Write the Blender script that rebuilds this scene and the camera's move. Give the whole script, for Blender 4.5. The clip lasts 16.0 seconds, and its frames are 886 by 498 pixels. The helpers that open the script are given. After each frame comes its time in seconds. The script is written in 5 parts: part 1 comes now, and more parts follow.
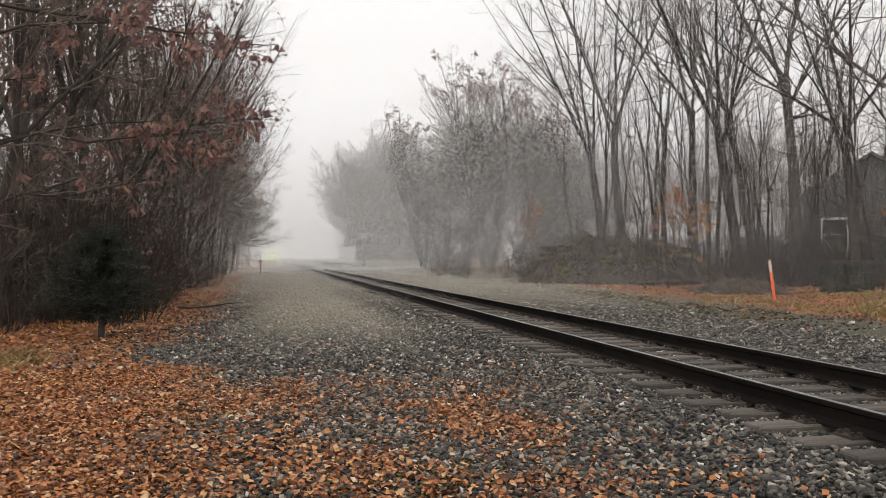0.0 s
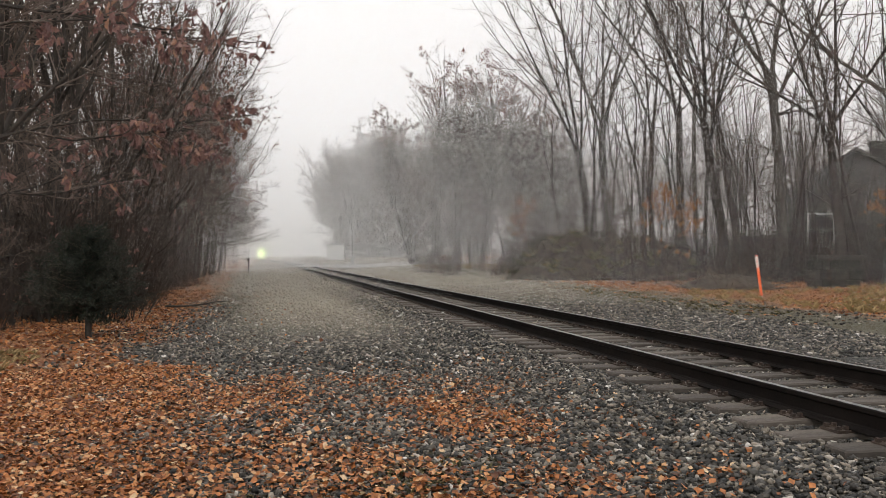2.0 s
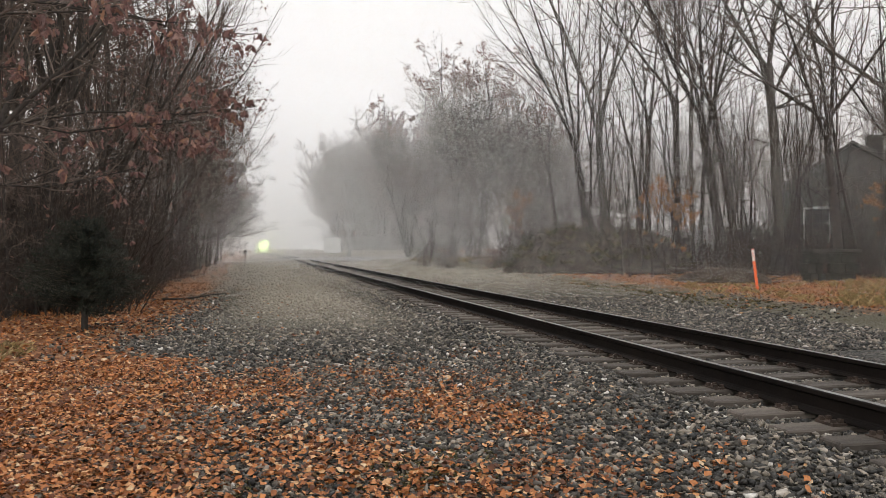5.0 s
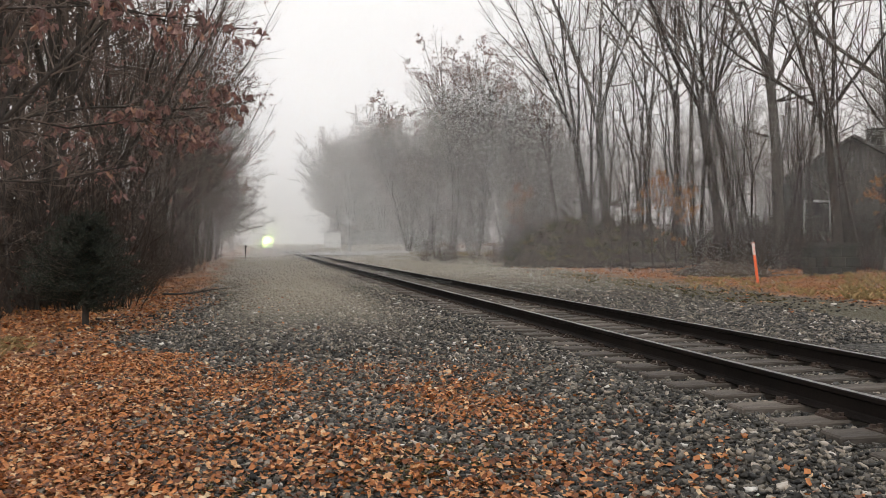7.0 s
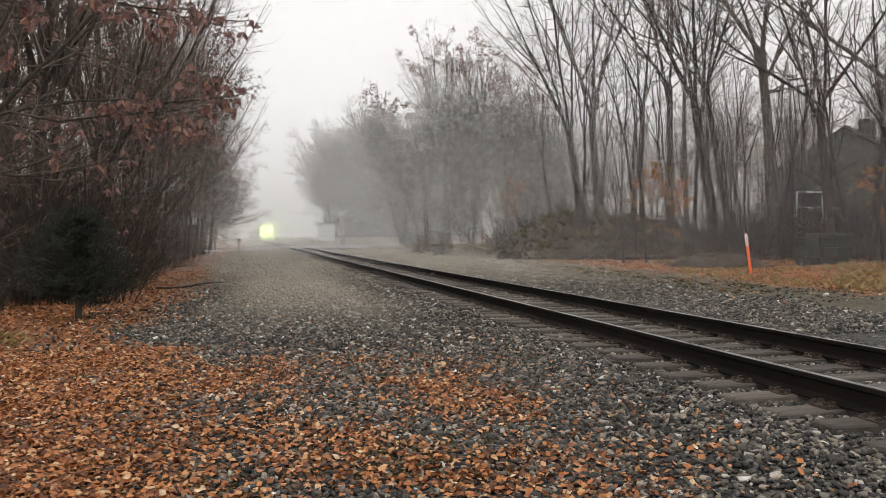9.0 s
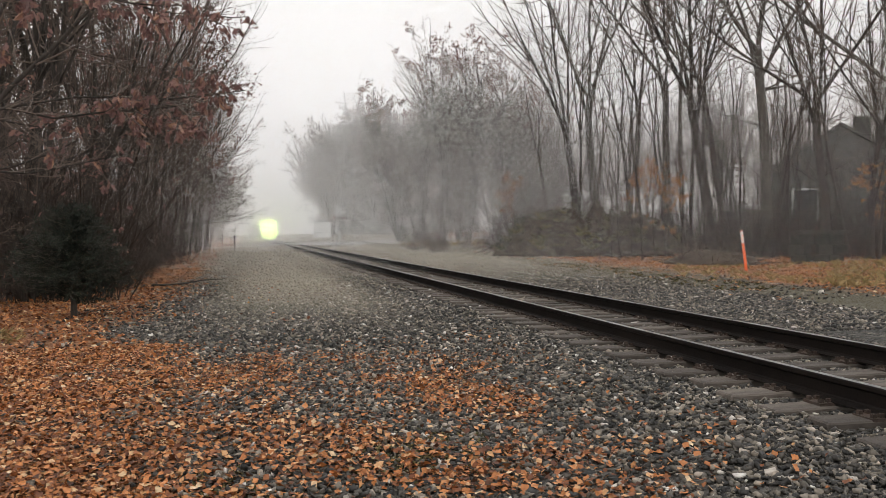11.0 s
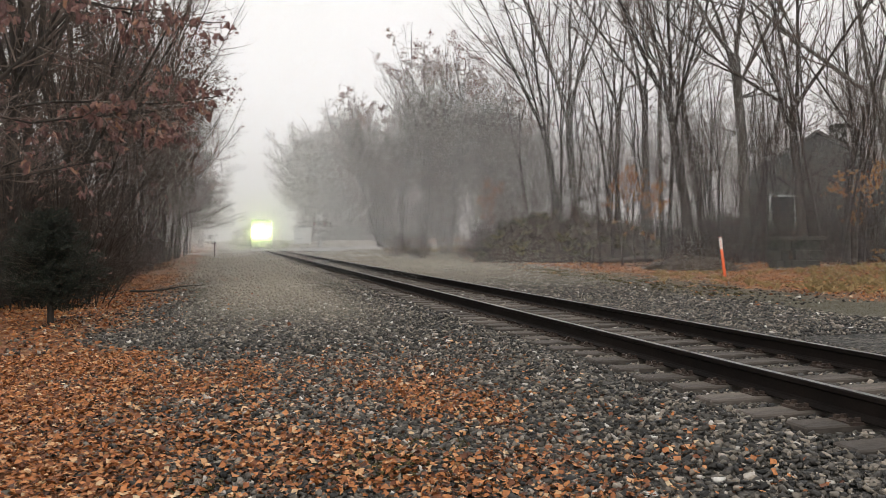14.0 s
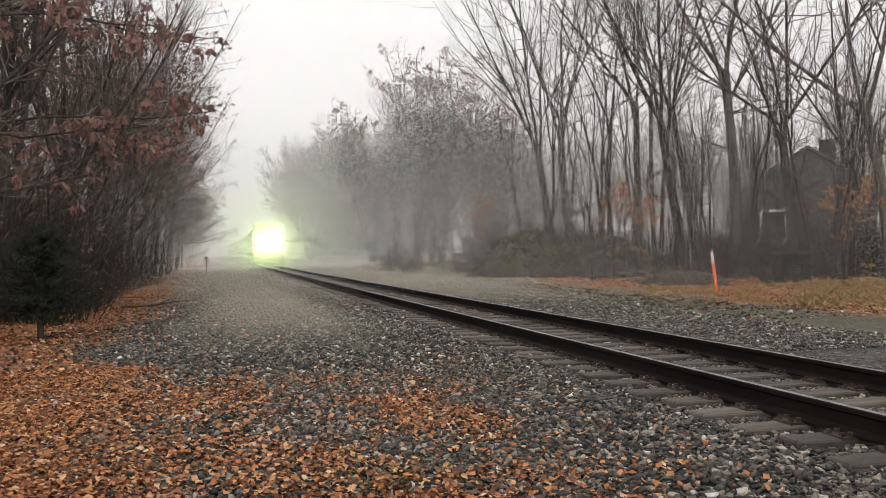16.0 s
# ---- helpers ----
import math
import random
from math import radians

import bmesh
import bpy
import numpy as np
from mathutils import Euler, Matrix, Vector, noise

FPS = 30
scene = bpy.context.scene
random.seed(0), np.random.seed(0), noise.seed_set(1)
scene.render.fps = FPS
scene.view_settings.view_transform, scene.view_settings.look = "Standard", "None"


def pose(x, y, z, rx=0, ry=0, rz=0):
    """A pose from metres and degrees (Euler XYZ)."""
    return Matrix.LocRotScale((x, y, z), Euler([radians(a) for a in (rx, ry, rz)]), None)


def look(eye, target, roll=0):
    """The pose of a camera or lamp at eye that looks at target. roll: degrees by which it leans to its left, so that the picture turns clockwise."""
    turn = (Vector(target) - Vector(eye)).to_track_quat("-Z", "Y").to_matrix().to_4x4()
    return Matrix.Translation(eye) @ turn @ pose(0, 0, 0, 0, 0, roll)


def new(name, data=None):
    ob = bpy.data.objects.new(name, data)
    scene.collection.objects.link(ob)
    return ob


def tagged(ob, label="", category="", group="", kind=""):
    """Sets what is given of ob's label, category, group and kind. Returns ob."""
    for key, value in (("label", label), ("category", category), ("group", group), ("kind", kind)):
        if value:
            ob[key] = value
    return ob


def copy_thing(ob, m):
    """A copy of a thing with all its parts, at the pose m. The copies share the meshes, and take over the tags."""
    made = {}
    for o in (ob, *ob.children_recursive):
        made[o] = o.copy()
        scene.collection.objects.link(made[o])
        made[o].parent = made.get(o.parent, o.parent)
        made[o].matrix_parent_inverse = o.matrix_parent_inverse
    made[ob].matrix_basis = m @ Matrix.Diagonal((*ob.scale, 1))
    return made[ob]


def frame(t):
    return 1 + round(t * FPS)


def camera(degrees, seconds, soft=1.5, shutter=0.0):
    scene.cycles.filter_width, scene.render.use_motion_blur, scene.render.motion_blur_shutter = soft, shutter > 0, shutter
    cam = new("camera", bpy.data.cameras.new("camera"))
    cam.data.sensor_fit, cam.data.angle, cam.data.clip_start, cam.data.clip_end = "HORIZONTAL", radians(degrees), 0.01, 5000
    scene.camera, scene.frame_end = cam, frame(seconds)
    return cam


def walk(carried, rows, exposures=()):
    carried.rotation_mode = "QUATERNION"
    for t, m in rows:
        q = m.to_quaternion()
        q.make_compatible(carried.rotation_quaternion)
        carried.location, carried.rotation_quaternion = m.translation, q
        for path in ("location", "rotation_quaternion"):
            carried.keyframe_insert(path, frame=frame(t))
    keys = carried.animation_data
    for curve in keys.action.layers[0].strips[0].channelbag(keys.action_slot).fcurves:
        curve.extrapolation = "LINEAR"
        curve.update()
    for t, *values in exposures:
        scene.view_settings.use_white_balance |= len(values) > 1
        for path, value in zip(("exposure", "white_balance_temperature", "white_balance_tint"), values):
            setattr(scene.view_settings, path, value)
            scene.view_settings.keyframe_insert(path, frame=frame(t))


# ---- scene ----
HC = 1.40          # eye height over the shoulder
RAIL_TOP = 0.35
TRACK_X = 4.9


def aim(yaw, pitch, roll):
    """Camera pose: yaw to the right of the track's direction, pitch up, roll, in degrees."""
    return pose(0, 0, HC) @ pose(0, 0, 0, 0, 0, -yaw) @ pose(0, 0, 0, 90 + pitch) @ pose(0, 0, 0, 0, 0, roll)


cam = camera(58.35, 16.0, 0.8)
YAW0, PITCH0 = -0.16, -0.16
TURNS = """
0.0 12.308 0.945 0.334
0.5 12.507 1.098 0.290
1.0 12.682 1.161 0.258
1.5 13.001 0.989 0.068
2.0 13.132 0.738 0.043
2.5 13.118 0.550 0.058
3.0 13.144 0.442 0.027
3.5 13.288 0.335 0.095
4.0 13.369 0.331 0.160
6.5 13.354 -0.067 0.034
7.0 13.341 -0.163 0.000
7.5 13.328 -0.227 -0.030
8.0 13.459 -0.296 -0.029
8.5 13.657 -0.521 -0.157
9.0 13.784 -0.717 -0.282
11.5 14.218 -0.921 -0.168
12.0 14.446 -0.715 -0.128
12.5 14.677 -0.530 -0.182
13.0 14.933 -0.454 -0.194
13.5 15.191 -0.481 -0.223
14.0 15.428 -0.503 -0.247
14.5 15.632 -0.408 -0.301
15.0 15.778 -0.275 -0.337
15.5 15.842 -0.041 -0.345
16.0 15.972 0.572 -0.278
"""
rows = []
for line in TURNS.split("\n"):
    if line.strip():
        t, yaw, pitch, roll = (float(a) for a in line.split())
        rows.append((t, aim(yaw + YAW0, pitch + PITCH0, roll)))
walk(cam, rows)

# ---- world and light: fog under an even overcast sky ----
world = bpy.data.worlds.new("overcast")
scene.world = world
world.use_nodes = True
wn, wl = world.node_tree.nodes, world.node_tree.links
wn.clear()
w_out = wn.new("ShaderNodeOutputWorld")
w_bg = wn.new("ShaderNodeBackground")
w_sky = wn.new("ShaderNodeTexSky")
w_sky.sky_type, w_sky.sun_disc = "NISHITA", False
w_sky.sun_elevation, w_sky.sun_rotation = radians(32), radians(-60)
w_geo = wn.new("ShaderNodeNewGeometry")
w_sep = wn.new("ShaderNodeSeparateXYZ")
w_ramp = wn.new("ShaderNodeValToRGB")          # cloud deck: zenith brighter than the horizon
w_ramp.color_ramp.elements[0].position, w_ramp.color_ramp.elements[0].color = 0.0, (0.50, 0.505, 0.51, 1)
w_ramp.color_ramp.elements[1].position, w_ramp.color_ramp.elements[1].color = 1.0, (1.0, 0.995, 0.985, 1)
e = w_ramp.color_ramp.elements.new(0.17)
e.color = (0.99, 0.99, 0.995, 1)
w_tc = wn.new("ShaderNodeTexCoord")
w_mul = wn.new("ShaderNodeMix")
w_mul.data_type, w_mul.blend_type = "RGBA", "MIX"
w_mul.inputs[0].default_value = 0.94           # share of cloud over clear sky
w_sc = wn.new("ShaderNodeVectorMath")
w_sc.operation = "SCALE"
w_sc.inputs[3].default_value = 0.12
w_bg.inputs["Strength"].default_value = 1.4
wl.new(w_tc.outputs["Generated"], w_sep.inputs[0])
wl.new(w_sep.outputs["Z"], w_ramp.inputs[0])
wl.new(w_sky.outputs[0], w_sc.inputs[0])
wl.new(w_sc.outputs[0], w_mul.inputs[6])
wl.new(w_ramp.outputs[0], w_mul.inputs[7])
wl.new(w_mul.outputs[2], w_bg.inputs["Color"])
wl.new(w_bg.outputs[0], w_out.inputs[0])
sun = bpy.data.lights.new("sun", "SUN")
sun.energy, sun.angle, sun.color = 0.6, radians(40), (1.0, 0.97, 0.92)
new("sun", sun).matrix_world = look((0, 0, 60), (20, 28, 38))
scene.view_settings.exposure = 0.0


# ---- materials ----
def node_mat(name):
    m = bpy.data.materials.new(name)
    m.use_nodes = True
    n, l = m.node_tree.nodes, m.node_tree.links
    return m, n, l, n["Principled BSDF"]


def ramp(n, stops):
    r = n.new("ShaderNodeValToRGB")
    els = r.color_ramp.elements
    while len(els) > 1:
        els.remove(els[-1])
    els[0].position, els[0].color = stops[0][0], (*stops[0][1], 1)
    for p, c in stops[1:]:
        els.new(p).color = (*c, 1)
    return r


def tex(n, l, kind, scale, coord=None, **kw):
    x = n.new(kind)
    x.inputs["Scale"].default_value = scale
    for k, v in kw.items():
        x.inputs[k].default_value = v
    if coord is not None:
        l.new(coord, x.inputs["Vector"])
    return x


def mixc(n, l, f, a, b, blend="MIX"):
    m = n.new("ShaderNodeMix")
    m.data_type, m.blend_type = "RGBA", blend
    for v, s in ((f, 0), (a, 6), (b, 7)):
        if isinstance(v, (int, float)):
            m.inputs[s].default_value = v
        elif isinstance(v, tuple):
            m.inputs[s].default_value = (*v, 1)
        else:
            l.new(v, m.inputs[s])
    return m.outputs[2]


def math_n(n, l, op, a, b=0.0, clamp=False):
    m = n.new("ShaderNodeMath")
    m.operation, m.use_clamp = op, clamp
    for v, s in ((a, 0), (b, 1)):
        if isinstance(v, (int, float)):
            m.inputs[s].default_value = v
        else:
            l.new(v, m.inputs[s])
    return m.outputs[0]


def grain_mat(name, lo, hi, scale=6.0, rough=0.8, bump=0.3, fine=60.0, metal=0.0, island=0.0, obj=0.0, stretch=(1, 1, 1), spec=0.3):
    """Two-scale mottled surface; island/obj vary brightness piece by piece."""
    m, n, l, b = node_mat(name)
    tc = n.new("ShaderNodeTexCoord")
    mp = n.new("ShaderNodeMapping")
    mp.inputs["Scale"].default_value = stretch
    l.new(tc.outputs["Object"], mp.inputs[0])
    big = tex(n, l, "ShaderNodeTexNoise", scale, mp.outputs[0], Detail=4.0)
    sm = tex(n, l, "ShaderNodeTexNoise", fine, mp.outputs[0], Detail=3.0)
    f = math_n(n, l, "ADD", math_n(n, l, "MULTIPLY", big.outputs["Fac"], 0.6), math_n(n, l, "MULTIPLY", sm.outputs["Fac"], 0.4))
    r = ramp(n, [(0.32, lo), (0.68, hi)])
    l.new(f, r.inputs[0])
    col = r.outputs[0]
    for amount, kind, socket in ((island, "ShaderNodeNewGeometry", "Random Per Island"), (obj, "ShaderNodeObjectInfo", "Random")):
        if amount:
            g = n.new(kind)
            rr = ramp(n, [(0, (1 - amount,) * 3), (1, (1 + amount,) * 3)])
            l.new(g.outputs[socket], rr.inputs[0])
            col = mixc(n, l, 1.0, col, rr.outputs[0], "MULTIPLY")
    l.new(col, b.inputs["Base Color"])
    b.inputs["Roughness"].default_value, b.inputs["Metallic"].default_value = rough, metal
    b.inputs["Specular IOR Level"].default_value = spec
    if bump:
        bp = n.new("ShaderNodeBump")
        bp.inputs["Strength"].default_value, bp.inputs["Distance"].default_value = bump, 0.02
        l.new(f, bp.inputs["Height"])
        l.new(bp.outputs[0], b.inputs["Normal"])
    return m


def strip_haze_share(n, l, x, y):
    """Tan stone: own colour on the strip beside the track, painted haze farther off."""
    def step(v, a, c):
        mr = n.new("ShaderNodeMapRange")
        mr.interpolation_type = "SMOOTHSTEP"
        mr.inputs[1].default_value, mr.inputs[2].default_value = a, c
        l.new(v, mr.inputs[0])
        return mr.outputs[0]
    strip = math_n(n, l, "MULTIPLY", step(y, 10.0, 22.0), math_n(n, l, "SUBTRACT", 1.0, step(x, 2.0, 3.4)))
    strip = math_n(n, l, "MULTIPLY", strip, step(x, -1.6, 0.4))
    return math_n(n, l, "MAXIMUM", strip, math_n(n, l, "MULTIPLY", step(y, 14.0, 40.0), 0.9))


def palette_mat(name, stops, rough=0.7, fine=40.0, trans=0.0, obj=False, spec=0.3, bump=0.2, pale_tan=None):
    """Pieces joined in one mesh (or separate objects) that each draw a colour of a palette."""
    m, n, l, b = node_mat(name)
    tc = n.new("ShaderNodeTexCoord")
    g = n.new("ShaderNodeObjectInfo" if obj else "ShaderNodeNewGeometry")
    r = ramp(n, stops)
    l.new(g.outputs["Random" if obj else "Random Per Island"], r.inputs[0])
    nz = tex(n, l, "ShaderNodeTexNoise", fine, tc.outputs["Object"], Detail=3.0)
    rr = ramp(n, [(0.3, (0.75,) * 3), (0.7, (1.2,) * 3)])
    l.new(nz.outputs["Fac"], rr.inputs[0])
    col = mixc(n, l, 1.0, r.outputs[0], rr.outputs[0], "MULTIPLY")
    if pale_tan:                                  # tan stone on the old driving strip, and far haze put into the colour
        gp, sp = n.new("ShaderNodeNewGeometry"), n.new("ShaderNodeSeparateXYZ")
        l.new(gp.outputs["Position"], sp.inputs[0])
        col = mixc(n, l, strip_haze_share(n, l, sp.outputs["X"], sp.outputs["Y"]), col, mixc(n, l, 0.78, col, pale_tan))
    l.new(col, b.inputs["Base Color"])
    b.inputs["Roughness"].default_value = rough
    b.inputs["Specular IOR Level"].default_value = spec
    if bump:
        bp = n.new("ShaderNodeBump")
        bp.inputs["Strength"].default_value, bp.inputs["Distance"].default_value = bump, 0.01
        l.new(nz.outputs["Fac"], bp.inputs["Height"])
        l.new(bp.outputs[0], b.inputs["Normal"])
    if trans:
        t = n.new("ShaderNodeBsdfTranslucent")
        l.new(col, t.inputs[0])
        mx = n.new("ShaderNodeMixShader")
        mx.inputs[0].default_value = trans
        l.new(b.outputs[0], mx.inputs[1])
        l.new(t.outputs[0], mx.inputs[2])
        l.new(mx.outputs[0], n["Material Output"].inputs[0])
    return m


def glow_mat(name, color, strength):
    m, n, l, b = node_mat(name)
    b.inputs["Base Color"].default_value = (*color, 1)
    b.inputs["Emission Color"].default_value = (*color, 1)
    b.inputs["Emission Strength"].default_value = strength
    return m


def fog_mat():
    """Fog stand-in for thread sheets: scatters all light, forwards as well as backwards."""
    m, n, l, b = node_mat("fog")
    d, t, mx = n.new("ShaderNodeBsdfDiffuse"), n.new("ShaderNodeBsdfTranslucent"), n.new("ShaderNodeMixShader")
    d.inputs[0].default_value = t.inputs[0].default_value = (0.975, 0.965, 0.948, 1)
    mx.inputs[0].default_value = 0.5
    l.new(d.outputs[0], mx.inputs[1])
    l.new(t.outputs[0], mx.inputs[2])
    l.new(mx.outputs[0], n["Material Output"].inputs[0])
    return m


def ground_mat():
    """Crushed stone, leaf litter, dirt and thin grass, laid out over the site by place."""
    m, n, l, b = node_mat("ground")
    geo = n.new("ShaderNodeNewGeometry")
    pos = geo.outputs["Position"]
    sep = n.new("ShaderNodeSeparateXYZ")
    l.new(pos, sep.inputs[0])
    x, y = sep.outputs["X"], sep.outputs["Y"]
    wob = tex(n, l, "ShaderNodeTexNoise", 0.5, pos, Detail=5.0)
    wobs = math_n(n, l, "MULTIPLY", math_n(n, l, "SUBTRACT", wob.outputs["Fac"], 0.5), 3.0)
    fine_w = tex(n, l, "ShaderNodeTexNoise", 4.0, pos, Detail=4.0)
    fws = math_n(n, l, "MULTIPLY", math_n(n, l, "SUBTRACT", fine_w.outputs["Fac"], 0.5), 2.0)
    xw = math_n(n, l, "ADD", x, math_n(n, l, "ADD", wobs, fws))
    yw = math_n(n, l, "ADD", y, math_n(n, l, "ADD", wobs, fws))

    def step(v, a, c):
        mr = n.new("ShaderNodeMapRange")
        mr.interpolation_type = "SMOOTHSTEP"
        mr.inputs[1].default_value, mr.inputs[2].default_value = a, c
        l.new(v, mr.inputs[0])
        return mr.outputs[0]

    # stones
    v1 = tex(n, l, "ShaderNodeTexVoronoi", 17.0, pos)
    v2 = tex(n, l, "ShaderNodeTexVoronoi", 30.0, pos)
    gs = ramp(n, [(0.0, (0.012, 0.0115, 0.011)), (0.45, (0.036, 0.034, 0.031)), (0.8, (0.09, 0.084, 0.075)), (1.0, (0.22, 0.20, 0.175))])
    l.new(v1.outputs["Color"], gs.inputs[0])
    dirty = tex(n, l, "ShaderNodeTexNoise", 1.3, pos, Detail=6.0)
    dr = ramp(n, [(0.4, (0.72, 0.70, 0.68)), (0.62, (1.25, 1.2, 1.1))])
    l.new(dirty.outputs["Fac"], dr.inputs[0])
    stone = mixc(n, l, 1.0, gs.outputs[0], dr.outputs[0], "MULTIPLY")
    # warmer, finer stone on the old driving strip beside the track; farther, painted haze
    stone = mixc(n, l, strip_haze_share(n, l, xw, yw), stone, mixc(n, l, 0.65, stone, (0.34, 0.295, 0.23)))
    # leaf litter
    v3 = tex(n, l, "ShaderNodeTexVoronoi", 13.0, pos)
    lf = ramp(n, [(0.0, (0.10, 0.035, 0.016)), (0.35, (0.26, 0.095, 0.035)), (0.7, (0.38, 0.17, 0.065)), (1.0, (0.47, 0.30, 0.16))])
    l.new(v3.outputs["Color"], lf.inputs[0])
    dl = mixc(n, l, 0.35, lf.outputs[0], (0.05, 0.035, 0.025))
    near_left = math_n(n, l, "MULTIPLY", math_n(n, l, "SUBTRACT", 1.0, step(xw, -1.3, 0.2)), math_n(n, l, "SUBTRACT", 1.0, step(yw, 7.8, 9.8)))
    wedge = math_n(n, l, "ADD", yw, math_n(n, l, "MULTIPLY", x, 2.1))
    near_left = math_n(n, l, "MAXIMUM", near_left, math_n(n, l, "MULTIPLY", math_n(n, l, "SUBTRACT", 1.0, step(wedge, 7.4, 8.8)), math_n(n, l, "SUBTRACT", 1.0, step(xw, -1.6, -0.6))))
    woods = math_n(n, l, "MAXIMUM", math_n(n, l, "SUBTRACT", 1.0, step(xw, -3.6, -2.6)), math_n(n, l, "MULTIPLY", step(y, 12.2, 14.0), math_n(n, l, "SUBTRACT", 1.0, step(xw, -2.2, -0.9))))
    right = step(math_n(n, l, "SUBTRACT", xw, math_n(n, l, "MULTIPLY", y, 0.10)), 11.5, 13.3)
    litter = math_n(n, l, "MAXIMUM", math_n(n, l, "MAXIMUM", near_left, woods), right)
    col = mixc(n, l, litter, stone, dl)
    # straw and moss
    gr = ramp(n, [(0.3, (0.08, 0.07, 0.028)), (0.7, (0.27, 0.19, 0.085))])
    gz = tex(n, l, "ShaderNodeTexNoise", 14.0, pos, Detail=6.0)
    l.new(gz.outputs["Fac"], gr.inputs[0])
    lawn = math_n(n, l, "MULTIPLY", step(math_n(n, l, "SUBTRACT", xw, math_n(n, l, "MULTIPLY", y, 0.25)), 10.8, 12.4), math_n(n, l, "SUBTRACT", 1.0, step(yw, 19.0, 24.0)))
    far = step(y, 300.0, 500.0)
    col = mixc(n, l, math_n(n, l, "MAXIMUM", lawn, far), col, gr.outputs[0])
    mossy = math_n(n, l, "MULTIPLY", step(math_n(n, l, "SUBTRACT", xw, math_n(n, l, "MULTIPLY", y, 0.10)), 8.4, 9.8), math_n(n, l, "SUBTRACT", 1.0, right))
    col = mixc(n, l, math_n(n, l, "MULTIPLY", mossy, 0.6), col, mixc(n, l, gz.outputs["Fac"], (0.045, 0.042, 0.02), (0.15, 0.125, 0.07)))
    l.new(col, b.inputs["Base Color"])
    b.inputs["Roughness"].default_value = 0.75
    b.inputs["Specular IOR Level"].default_value = 0.25
    bp = n.new("ShaderNodeBump")
    bp.inputs["Strength"].default_value, bp.inputs["Distance"].default_value = 1.0, 0.05
    l.new(math_n(n, l, "ADD", math_n(n, l, "MULTIPLY", v1.outputs["Distance"], -1.0), math_n(n, l, "MULTIPLY", v2.outputs["Distance"], -0.4)), bp.inputs["Height"])
    l.new(bp.outputs[0], b.inputs["Normal"])
    return m


